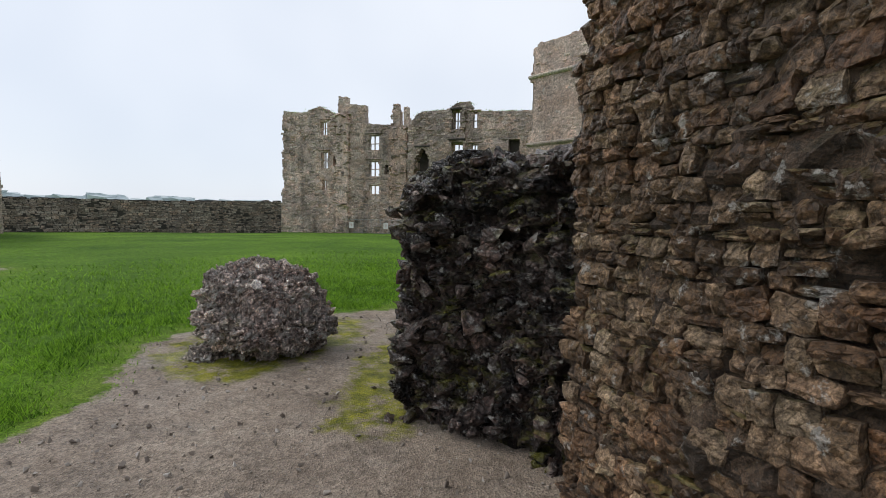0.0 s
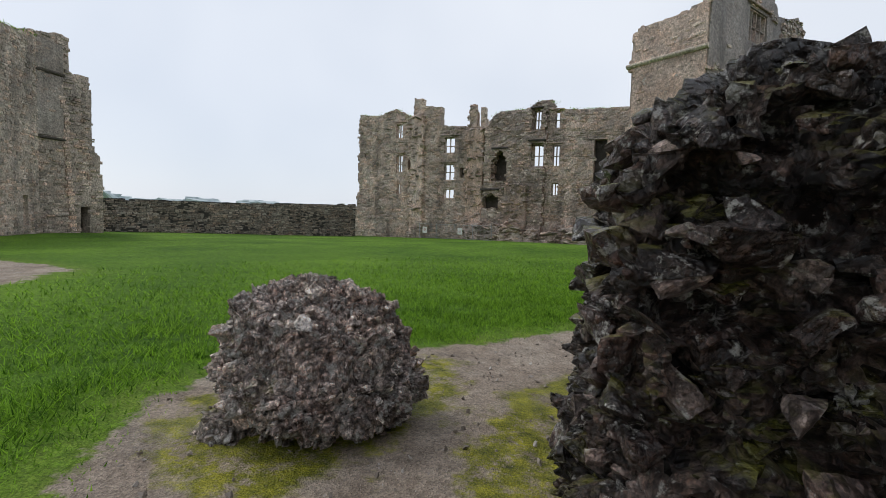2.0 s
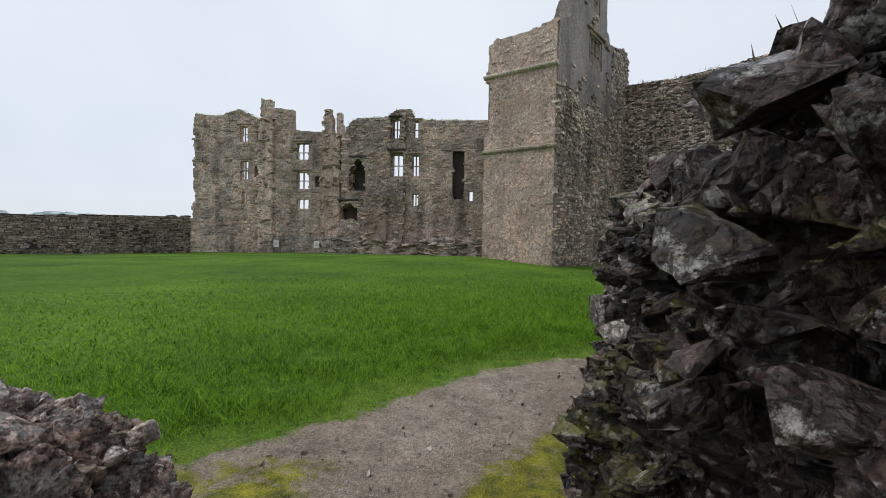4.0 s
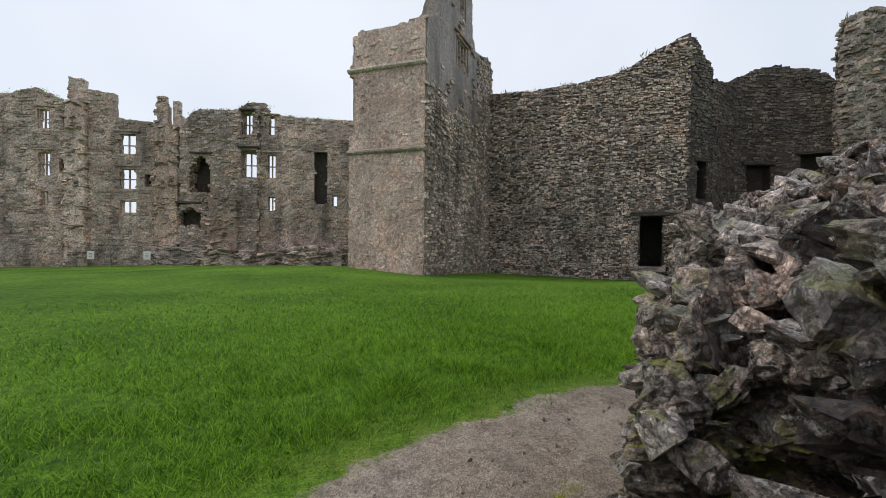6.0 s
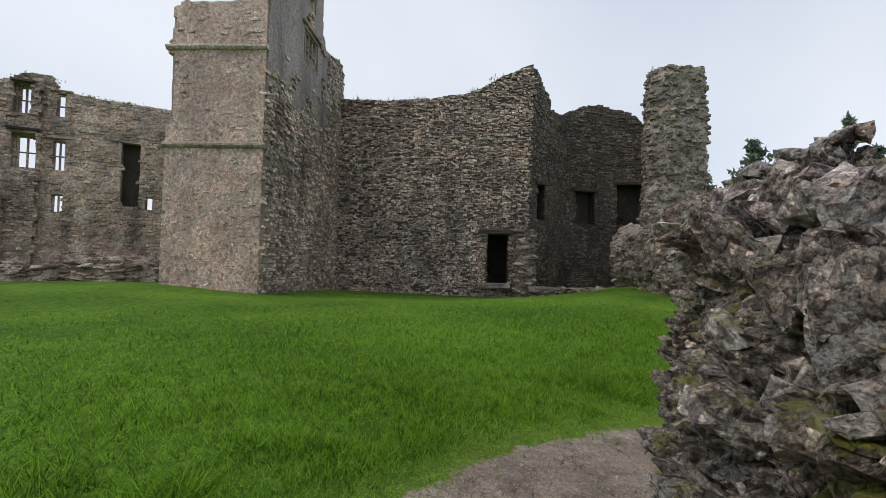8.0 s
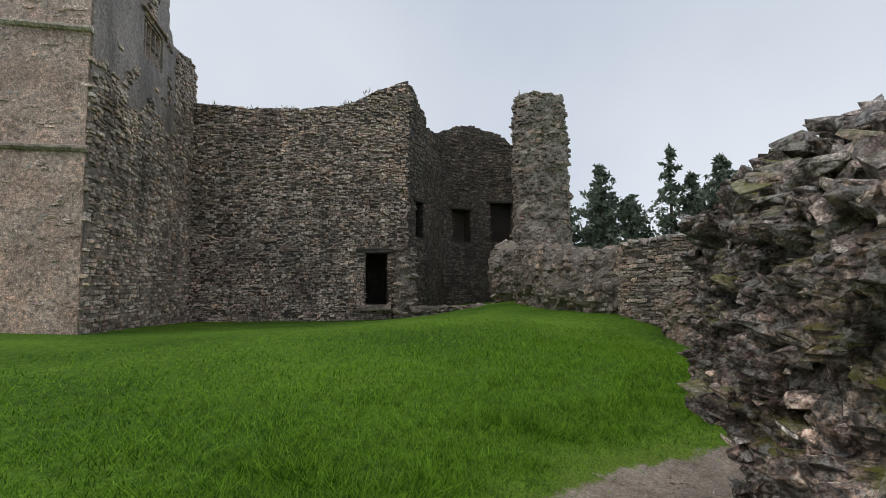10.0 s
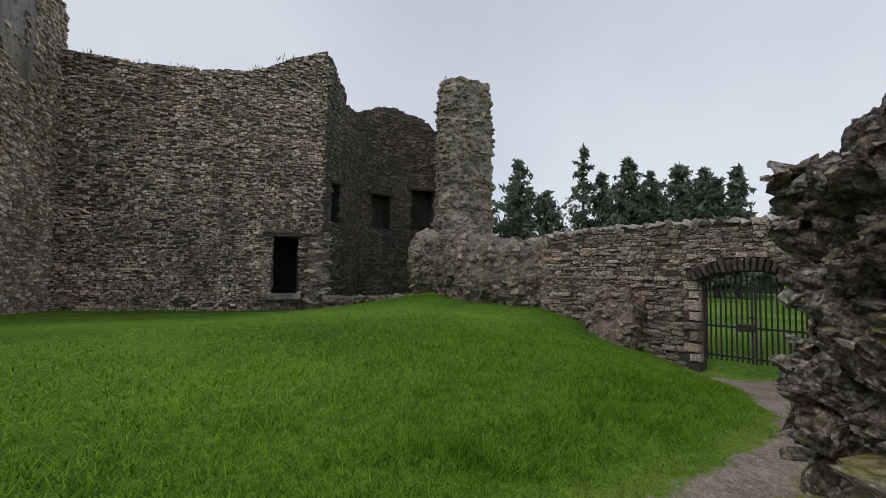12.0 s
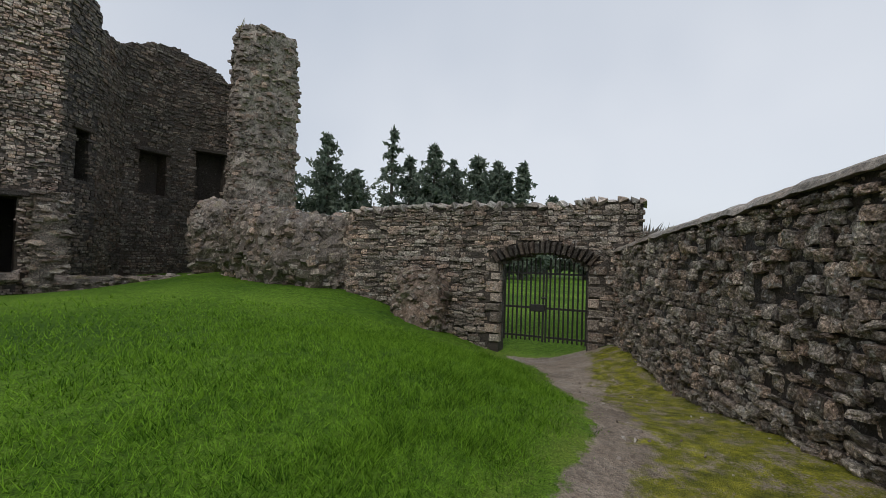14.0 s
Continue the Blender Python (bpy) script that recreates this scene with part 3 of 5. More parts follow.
def worn(v, n, times):
    """Rounds off the edges of a mesh of rings with n points each."""
    g = v.reshape(-1, n, 3)
    for _ in range(times):
        h = 0.25 * np.roll(g, 1, 1) + 0.5 * g + 0.25 * np.roll(g, -1, 1)
        g = h.copy()
        g[1:-1] = 0.25 * h[:-2] + 0.5 * h[1:-1] + 0.25 * h[2:]
    return g.reshape(-1, 3)


def rubble_mass(name, outline, top, base, label, category="ruin", lean=None, bumps=0.12, stones=800, sizes=(0.1, 0.3), flat=0.5, near=None, most=300, core=None, stone=None,
                where=None, n=150, levels=30, rings=14, seed=1, sink=0.3, kind="", tilt=0.35, shape=1.0, relief=None, piece="chunk", patch=None):
    """A standing lump of broken masonry: a core of mortar with angular stones bedded in it."""
    line = outline_of(outline, n)
    mid = line.mean(0)
    tang = np.roll(line, -1, 0) - np.roll(line, 1, 0)
    outw = np.c_[tang[:, 1], -tang[:, 0]]
    outw /= np.linalg.norm(outw, axis=1)[:, None]
    if ((line - mid) * outw).sum() < 0:
        outw = -outw
    verts, faces = [], []
    rng = np.random.default_rng(seed)

    def shake(p, a):
        q = Vector(p)
        return a * (noise.noise(q * 1.3) + 0.6 * noise.noise(q * 3.1 + Vector((5, 0, 0))) + 0.4 * noise.noise(q * 7.3))

    for j in range(levels):
        f = j / (levels - 1)
        for i in range(n):
            x, y = line[i]
            z = base + (top(x, y) - base) * f
            off = (lean(f, x, y) if lean else 0.06 * (1 - f)) - (0.25 * max(0, f - 0.9) * 10 * bumps)
            off += shake((x, y, z), bumps)
            verts.append((x + outw[i, 0] * off, y + outw[i, 1] * off, z))
    for r in range(1, rings + 1):
        f = (r / rings) ** shape
        for i in range(n):
            a = np.array(verts[(levels - 1) * n + i][:2])
            x, y = a + (mid - a) * f * 0.999
            g = min(1.0, f * 4)
            verts.append((x, y, top(x, y) + shake((x, y, 9.0), bumps) * g))
    rows = levels + rings
    for j in range(rows - 1):
        for i in range(n):
            k = (i + 1) % n
            faces.append((j * n + i, j * n + k, (j + 1) * n + k, (j + 1) * n + i))
    v = np.array(verts)
    vn = vertex_normals(v, faces)
    if (np.r_[vn[:levels * n, :2] * np.tile(outw, (levels, 1))]).sum() < 0:
        vn = -vn
    tone = None
    if relief:
        tone = np.zeros(len(v))
        for step, (cell, amp) in enumerate(relief):
            up, joint, own = facets(v, (cell, cell, cell * flat * 1.1), seed + 20 * step)
            s = np.clip(joint / 0.3, 0, 1)
            v = v + vn * (amp * (s * s * (3 - 2 * s) * (1.3 + up) - 1.15))[:, None]
            if step == 1:
                v = worn(v, n, 1)
            tone = tone + own * (0.5, 0.5, 0.3, 0.2)[min(step, 3)]
    ob = tagged(new(name, mesh_of(name, v, faces, core or M_MORTAR)), label, category, kind=kind)
    if tone is not None:
        add_tone(ob, tone)
    q = np.array(faces)
    a, b, c, d = (v[q[:, i]] for i in range(4))
    nrm = np.cross(c - a, d - b)
    area = np.linalg.norm(nrm, axis=1) / 2
    nrm /= np.maximum(1e-9, np.linalg.norm(nrm, axis=1))[:, None]
    cent = (a + b + c + d) / 4
    if ((cent - v.mean(0)) * nrm).sum() < 0:
        nrm = -nrm
    weight = area.copy()
    if where:
        weight *= np.array([1.0 if where(*p) else 0.0 for p in cent])
    pick = rng.choice(len(q), size=stones, p=weight / weight.sum())
    ms = []
    for i in pick:
        w = rng.uniform(0, 1, 2)
        p = (a[i] * (1 - w[0]) + b[i] * w[0]) * (1 - w[1]) + (d[i] * (1 - w[0]) + c[i] * w[0]) * w[1]
        size = sizes[0] + (sizes[1] - sizes[0]) * rng.random() ** 2.2
        dims = (size * rng.uniform(0.8, 1.5), size * rng.uniform(0.8, 1.3), size * flat * rng.uniform(0.6, 1.4))
        turn = Euler((rng.normal(0, tilt), rng.normal(0, tilt), rng.uniform(0, 6.28))).to_matrix().to_4x4()
        p = p - nrm[i] * size * sink * rng.uniform(0.2, 1.0)
        ms.append(Matrix.Translation(p) @ turn @ Matrix.Diagonal((*dims, 1)))
    if patch:
        lay_stones(ob, "stone", piece, [m for m in ms if patch[0](m.translation)], patch[1], near, most // 2)
        ms = [m for m in ms if not patch[0](m.translation)]
    lay_stones(ob, "stone", piece, ms, stone or M_RUBBLE, near, most // 2 if patch else most)
    return ob


# ---------------------------------------------------------------- ground
def surface_through(points):
    p = np.array(points, float)
    phi = lambda r: np.sqrt(r * r + 4.0)
    r = np.linalg.norm(p[:, None, :2] - p[None, :, :2], axis=2)
    mean = p[:, 2].mean()
    w = np.linalg.solve(phi(r) + 0.4 * np.eye(len(p)), p[:, 2] - mean)

    def height(x, y):
        x, y = np.asarray(x, float), np.asarray(y, float)
        d = np.sqrt((x[..., None] - p[:, 0]) ** 2 + (y[..., None] - p[:, 1]) ** 2)
        h = mean + phi(d) @ w
        far = np.clip((np.hypot(x, y - 15) - 55) / 30, 0, 1)
        return h * (1 - far) - 0.6 * far
    return height


ground_height = surface_through([
    (0, -6, 0), (0, 0, 0), (-2, 5, 0), (-3.5, 3, 0.02), (0, 7.5, 0), (1, 9.3, 0), (3.5, 10.3, 0), (3, 5, 0), (5.5, 9.6, -0.05), (7, 8.5, -0.1), (9.2, 9.4, -0.1), (9.5, 7.8, -0.25),
    (12, 8, -0.45), (16.5, 7.5, -0.78), (15.5, 5.8, -0.78), (8, 6.3, -0.2), (11, 6.1, -0.5), (11.7, 10.2, -0.25), (17.7, 10.5, -0.52), (18.6, 13.2, 0.2), (14, 14, 0.05),
    (6.4, 27.3, 0.1), (3.2, 29.9, 0.35), (0, 18, 0.05), (13.8, 35.4, -0.35), (22.5, 27, -0.4), (17, 26, -0.25), (4.8, 45.6, -0.28), (-9, 48.5, -0.3), (-23, 51.5, -0.55), (-36, 32, -0.25),
    (-24, 45, -0.45), (-33, 24, -0.15), (-28, 15, -0.25), (-12, 10, 0.0), (-12, 25, 0.0), (25, 21, 0.5), (29, 27, 0.1), (23, 17.5, 0.5), (30, 5, -0.9), (-20, -10, 0), (15, -10, -0.3)])


def signed_distance(poly, x, y):
    """Metres inside (+) or outside (-) a closed outline."""
    best, inside = np.full(x.shape, 1e9), np.zeros(x.shape, bool)
    p = np.array(poly, float)
    for a, b in zip(p, np.roll(p, -1, 0)):
        e = b - a
        t = np.clip(((x - a[0]) * e[0] + (y - a[1]) * e[1]) / (e @ e), 0, 1)
        best = np.minimum(best, np.hypot(x - a[0] - t * e[0], y - a[1] - t * e[1]))
        cross = (a[1] > y) != (b[1] > y)
        with np.errstate(divide="ignore", invalid="ignore"):
            inside ^= cross & (x < (b[0] - a[0]) * (y - a[1]) / (b[1] - a[1]) + a[0])
    return np.where(inside, best, -best)


PATH_EDGE = [(-3.3, -8), (-2.9, 0), (-2.66, 2.5), (-2.62, 3.3), (-3.0, 3.92), (-3.4, 4.87), (-3.3, 5.6), (-2.7, 6.5), (-1.73, 7.3), (-0.78, 8.25), (0, 8.9), (0.6, 9.25), (1.64, 9.58),
             (2.55, 9.88), (3.42, 10.05), (4.5, 10.0), (5.5, 9.85), (6.42, 9.34), (7.38, 8.82), (8.6, 8.31), (9.74, 8.05), (11.5, 7.95), (13.5, 7.9), (15.5, 8.1), (16.9, 8.5),
             (16.3, 6.3), (15.2, 5.6), (8, 6.0), (4, 6.0), (3, 2), (4, -8)]
PUDDLE_EDGE = [(-11.2, 8.0), (-11.6, 9.6), (-12.0, 10.9), (-14, 11.6), (-17.5, 12.2), (-22, 11), (-22, 6), (-14, 6)]
MOSS_EDGES = [[(-0.5, 3.0), (-0.8, 4.6), (-0.62, 6.2), (0.2, 7.3), (1.6, 8.4), (1.2, 6.5), (0.3, 5), (0.2, 3)],
              [(-0.95, 5.6), (-1.2, 7.0), (-2.3, 6.9), (-3.2, 5.7), (-3.1, 4.5), (-2.5, 3.9), (-1.7, 3.8), (-1.3, 4.4)],
              [(4.6, 8.9), (6.6, 8.5), (7.4, 8.3), (8.8, 7.72), (10.7, 7.45), (13, 7.1), (15.9, 6.4), (15.5, 5.6), (8, 6.0), (4.6, 6.5)]]


def grow(start, step, count, ratio):
    out, v = [], start
    for _ in range(count):
        v += step
        step *= ratio
        out.append(v)
    return out


gx = np.array(sorted([-v for v in grow(5.0, 0.14, 52, 1.17)] + list(np.arange(-5.0, 16.6, 0.11)) + grow(16.6, 0.14, 50, 1.17)))
gy = np.array(sorted([-v for v in grow(1.0, 0.14, 52, 1.17)] + list(np.arange(-1.0, 12.4, 0.11)) + grow(12.4, 0.14, 50, 1.17)))
GX, GY = np.meshgrid(gx, gy)
GZ = ground_height(GX, GY)
near_lift = np.array([0.02 * smooth_noise(a * 1.3, b * 1.3) + 0.008 * smooth_noise(a * 5, b * 5) for a, b in zip(GX.ravel(), GY.ravel())]).reshape(GX.shape)
path_in = np.maximum(signed_distance(PATH_EDGE, GX, GY), signed_distance(PUDDLE_EDGE, GX, GY))
GZ = GZ + near_lift - 0.035 * np.clip(path_in * 3, 0, 1) * np.exp(-np.maximum(0, -path_in))
nx, ny = len(gx), len(gy)
cells = [(j * nx + i, j * nx + i + 1, (j + 1) * nx + i + 1, (j + 1) * nx + i) for j in range(ny - 1) for i in range(nx - 1)]
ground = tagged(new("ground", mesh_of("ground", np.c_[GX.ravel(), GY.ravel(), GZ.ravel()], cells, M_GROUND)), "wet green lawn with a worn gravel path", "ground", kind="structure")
for mask, values in (("verge", np.clip(1 + path_in / 0.75, 0, 1)), ("path", np.clip(0.5 + path_in / 0.5, 0, 1)),
                     ("moss", np.clip(0.5 + np.max([signed_distance(e, GX, GY) for e in MOSS_EDGES], axis=0) / 0.7, 0, 1))):
    layer = ground.data.attributes.new(mask, "FLOAT", "POINT")
    layer.data.foreach_set("value", values.ravel().astype(np.float32))
for poly in ground.data.polygons:
    poly.use_smooth = True


def g_at(x, y):
    return float(ground_height(np.array([x]), np.array([y]))[0])


# ---------------------------------------------------------------- castle: gate tower and curtain
CX, CY, CA = 6.4, 27.36, -41.0
CU = np.array([math.cos(radians(CA)), math.sin(radians(CA))])
CV = np.array([-CU[1], CU[0]])


def castle(u, v):
    p = np.array([CX, CY]) + CU * u + CV * v
    return float(p[0]), float(p[1])


def ragged_edge(base, amount, seed, scale=1.4):
    return lambda z: base + amount * (smooth_noise(z * scale, seed) + 0.6 * smooth_noise(z * scale * 3.3, seed + 9))


tower_front = Wall("wall_tower_front", *castle(-4.1, -0.1), CA, 4.1, profile((0, 12.2), (0.4, 12.5), (2.5, 12.45), (4.1, 12.75), ragged=0.1), -0.5, 1.0, cell=0.16, rough=0.03, material=M_PLASTER,
                   left=lambda z: -0.05 + 0.16 * smooth_noise(z * 1.6, 4) + (0.25 if 7.2 < z < 10.2 else 0.12 if z > 10.6 else -0.1),
                   label="tall tower face of worn lime render over grey limestone")
tower_front.stones("stone", (0.08, 0.2), (0.12, 0.4), M_PLASTER, proud=0.012, seed=5, skip=0.93, shape="slab", wild=0.1)
tower_side = Wall("wall_tower_side", *castle(0.08, 0), CA + 90, 11.6,
                  profile((0, 12.7), (0.7, 12.8), (1.4, 13.4), (1.8, 14.4), (2.4, 15.0), (3.0, 17.2), (5.0, 17.8), (6.8, 17.3), (7.0, 14.6), (7.6, 13.9), (9.0, 14.1), (10.4, 14.6), (11.6, 14.0), ragged=0.14), -0.7, 1.0,
                  holes=[(4.05, 6.2, 11.75, 13.5), (4.6, 5.7, 14.9, 16.5)], cell=0.1, rough=0.03, material=M_RENDER, right=ragged_edge(11.5, 0.3, 2), label="grey limestone side wall of the ruined tower with mullioned windows")
tower_side.stones("stone", (0.08, 0.2), (0.12, 0.42), M_CURTAIN, seed=6, shape="rubble", proud=0.085, fill=0.88, wild=0.1, where=lambda s, z: z < 9.2 + 2.6 * smooth_noise(s * 0.5, z * 0.3, 4) or s > 8.0 or smooth_noise(s * 0.9, z * 0.9, 9) > 0.3, near=lambda p: p.z < 3.0)
tower_back = Wall("wall_tower_back", *castle(0, 11.4), CA + 180, 4.1, profile((0, 13.6), (4.1, 12.0)), -0.5, 0.9, cell=0.3, material=M_CURTAIN, label="rear wall of the ruined tower in grey limestone")
tower_far = Wall("wall_tower_far", *castle(-4.1, 11.4), CA + 270, 11.4, profile((0, 12.0), (11.4, 12.2)), -0.5, 0.9, cell=0.3, material=M_CURTAIN, label="far side wall of the ruined tower")
for z, out in ((6.3, 0.14), (10.5, 0.15)):
    bm = bmesh.new()
    n_seg = 30
    ring = []
    for i in range(n_seg + 1):
        s = -4.32 + 4.42 * i / n_seg
        row = []
        for o, dz in ((-0.05, -0.13), (out * 0.5, -0.11), (out, -0.02), (out, 0.06), (-0.05, 0.16)):
            p = castle(s, -o - 0.1)
            row.append(bm.verts.new((p[0], p[1], z + dz + 0.025 * smooth_noise(s * 3, z, o))))
        ring.append(row)
    for a, b in zip(ring, ring[1:]):
        for i in range(4):
            bm.faces.new((a[i], b[i], b[i + 1], a[i + 1]))
    for end in (ring[0], ring[-1]):
        bm.faces.new(end)
    bmesh.ops.recalc_face_normals(bm, faces=bm.faces[:])
    part("string_course", bm, M_FACADE, tower_front.ob, "weathered projecting stone string course")


def mullioned(name, wall, s0, s1, z0, z1, lights, transoms=(), back=0.35, hood=False, bar=0.09, material=None):
    """A stone window in a wall's opening: jambs, sill, lintel, upright mullions and cross bars."""
    material = material or M_JOINT_SHADE
    w, h, mid = s1 - s0, z1 - z0, (s0 + s1) / 2
    ob = tagged(new(name), "open stone mullioned window without glass", "window", kind="structure")
    for s in (s0 + bar / 2, s1 - bar / 2):
        part("jamb", box_bm(wall.at(s, (z0 + z1) / 2, -back), (bar, 0.22, h), 0.015), material, ob)
    for nme, z in (("sill", z0 + 0.03), ("lintel", z1 - 0.03)):
        part(nme, box_bm(wall.at(mid, z, -back), (w - 2 * bar, 0.24, 0.08), 0.015), material, ob)
    for i in range(1, lights):
        part("mullion", box_bm(wall.at(s0 + w * i / lights, (z0 + z1) / 2, -back), (bar, 0.16, h - 0.16), 0.02), material, ob)
    for t in transoms:
        for i in range(lights):
            part("transom", box_bm(wall.at(s0 + w * (i + 0.5) / lights, z0 + h * t, -back), (w / lights - bar, 0.14, bar * 0.8), 0.015), material, ob)
    if hood:
        part("hood_mould", box_bm(wall.at(mid, z1 + 0.22, 0.07), (w + 0.7, 0.16, 0.13), 0.03), material, ob)
    return ob


mullioned("window_1", tower_side, 4.05, 6.2, 11.75, 13.5, 4, (0.5,), back=0.2, hood=True, material=M_RENDER)
mullioned("window_2", tower_side, 4.6, 5.7, 14.9, 16.5, 2, (0.55,), back=0.2, material=M_RENDER)

curtain = Wall("wall_curtain", *castle(0, 10.9), CA, 12.75, profile((0, 12.2), (3, 12.1), (5.6, 12.25), (8.4, 12.6), (9.4, 13.0), (10.6, 13.7), (12.0, 14.3), (12.4, 14.45), (12.75, 13.7), ragged=0.1), -0.9, 1.3,
               holes=[(9.95, 11.25, 0.35, 3.5)], cell=0.12, rough=0.05, material=M_DAMP_SHADE, right=lambda z: 12.6 + 0.12 * smooth_noise(z * 1.5, 3) + (0.25 if z > 12.6 else 0.0),
               label="high curtain wall of dark weathered limestone with a doorway")
curtain.stones("stone", (0.06, 0.16), (0.08, 0.32), M_CURTAIN, seed=8, shape="rubble", proud=0.1, fill=0.98, wild=0.17, near=lambda p: p.z < 4.5 and p.x > 18.0)
part("door_lintel", box_bm(curtain.at(10.5, 3.66, 0.02), (2.3, 0.34, 0.26), 0.04, 0.02), M_JOINT_SHADE, curtain.ob, "long dark stone lintel over the doorway")
part("door_step", box_bm(curtain.at(10.5, 0.2, 0.15), (1.9, 0.6, 0.34), 0.05, 0.03), M_CURTAIN, curtain.ob, "worn stone step below the doorway")
# Near-black box added behind the doorway; its colour carries the passage's shade.
passage_back = Wall("wall_passage", *castle(9.0, 14.2), CA, 3.2, profile((0, 4.6), (3.2, 4.6)), -0.6, 0.4, cell=0.5, material=M_JOINT_SHADE, label="added near-black inner wall behind the doorway")
passage_roof = tagged(new("ceiling"), "added near-black slab over the door passage", "ceiling", kind="structure")
part("vault", box_bm(frame_of(*castle(10.6, 13.2), 4.4, CA), (3.4, 2.2, 0.3), 0.02), M_JOINT_SHADE, passage_roof)
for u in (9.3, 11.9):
    side = Wall("wall_passage_side", *castle(u, 12.1), CA + 90, 2.2, profile((0, 4.3), (2.2, 4.3)), -0.6, 0.3, cell=0.5, material=M_JOINT_SHADE, label="added near-black side wall of the door passage")

pier = rubble_mass("door_pier", [castle(11.75, 10.0), castle(12.85, 10.05), castle(12.85, 11.2), castle(11.75, 11.2)], lambda x, y: 3.75 + 0.1 * smooth_noise(x * 3, y * 3), -0.7,
                   "pale broken stone pier beside the doorway", "pier", bumps=0.05, stones=260, sizes=(0.2, 0.5), flat=0.4, stone=M_FIELD, n=60, levels=24, rings=4, tilt=0.08, most=0, seed=21)

# the hollow corner tower beyond the curtain, its inner shade partly in the colour
CORNER = [(12.55, 10.9), (14.1, 12.6), (15.7, 15.2), (18.4, 16.2), (22.2, 15.9)]
CORNER_TOPS = [profile((0, 14.5), (0.9, 14.2), (1.3, 13.5), (1.7, 13.3), (2.3, 12.7), ragged=0.3), profile((0, 12.2), (3.0, 12.4), ragged=0.2), profile((0, 12.7), (1.4, 13.5), (2.9, 13.7), ragged=0.15),
               profile((0, 13.7), (2.0, 13.2), (3.0, 12.4), (3.8, 11.6), ragged=0.15)]
CORNER_HOLES = [[(0.9, 1.75, 4.6, 6.9)], [], [(0.9, 2.5, 4.7, 7.1)], [(1.3, 3.0, 4.7, 7.7)]]
for i, (a, b) in enumerate(zip(CORNER, CORNER[1:])):
    pa, pb = np.array(castle(*a)), np.array(castle(*b))
    ang = math.degrees(math.atan2(pb[1] - pa[1], pb[0] - pa[0]))
    length = float(np.linalg.norm(pb - pa))
    w = Wall("wall_corner_tower", pa[0], pa[1], ang, length, CORNER_TOPS[i], -0.5, 0.9, holes=CORNER_HOLES[i], cell=0.22, material=M_JOINT_SHADE, label="inner face of the hollow corner tower, darkened for its shade")
    w.stones("stone", (0.09, 0.2), (0.14, 0.45), M_DAMP_SHADE, seed=30 + i, shape="rubble", proud=0.05)
    for h in CORNER_HOLES[i]:
        # Near-black back paints the shade of the window recess.
        part("niche_back", box_bm(w.at((h[0] + h[1]) / 2, (h[2] + h[3]) / 2, -0.95), (h[1] - h[0] + 0.6, 0.3, h[3] - h[2] + 0.6), 0.03), M_JOINT_SHADE, w.ob, "near-black back for the shade of a window recess")
        part("niche_lintel", box_bm(w.at((h[0] + h[1]) / 2, h[3] + 0.12, 0.0), (h[1] - h[0] + 0.5, 0.3, 0.24), 0.04, 0.02), M_JOINT_SHADE, w.ob)

turret = rubble_mass("broken_turret", [castle(20.2, 11.2), castle(21.8, 10.9), castle(23.8, 11.2), castle(24.1, 13.2), castle(21.9, 14.2), castle(20.5, 13.4)],
                     lambda x, y: 14.6 - 0.9 * max(0.0, min(1.0, (castle(21.4, 11)[0] - x) / 1.6)) + 0.2 * smooth_noise(x * 2, y * 2), 0.0, "tall broken limestone turret with grass on top", "turret",
                     lean=lambda f, x, y: 0.25 * (1 - f) ** 2 - 0.12 * f, bumps=0.2, stones=3000, sizes=(0.12, 0.42), flat=0.55, piece="rubble", core=M_HEAP, stone=M_HEAP, n=90, levels=70, rings=6, tilt=0.1, most=0, seed=22)
heap_a = rubble_mass("masonry_lump", [castle(17.2, 8.6), castle(19.2, 7.6), castle(21.4, 8.0), castle(22.8, 9.5), castle(22.6, 11.2), castle(20.0, 11.0), castle(18.0, 10.2)],
                     lambda x, y: 3.9 + 0.5 * smooth_noise(x * 0.9, y * 0.9), -0.2, "collapsed lump of limestone rubble masonry", "rubble", lean=lambda f, x, y: 0.35 * math.sin(f * 3.14) - 0.7 * (1 - f) ** 2 - 0.5 * max(0.0, f - 0.75),
                     bumps=0.22, stones=1100, sizes=(0.12, 0.38), flat=0.7, piece="rubble", core=M_HEAP, stone=M_HEAP, n=90, levels=24, rings=10, tilt=0.3, most=0, seed=23)
heap_b = rubble_mass("masonry_lump", [(18.6, 14.6), (19.5, 13.4), (20.8, 13.6), (23.6, 16.6), (25.0, 18.8), (24.0, 20.6), (21.6, 18.6), (19.6, 16.6)],
                     lambda x, y: 2.6 + 0.12 * (y - 13) + 0.4 * smooth_noise(x * 0.9, y * 0.9), -0.3, "fallen bank of rough limestone masonry", "rubble", lean=lambda f, x, y: 0.4 * math.sin(f * 3.14) - 0.6 * (1 - f) ** 2 - 0.5 * max(0.0, f - 0.7),
                     bumps=0.2, stones=1300, sizes=(0.12, 0.36), flat=0.7, piece="rubble", core=M_HEAP, stone=M_HEAP, n=100, levels=24, rings=10, tilt=0.3, most=0, seed=24)
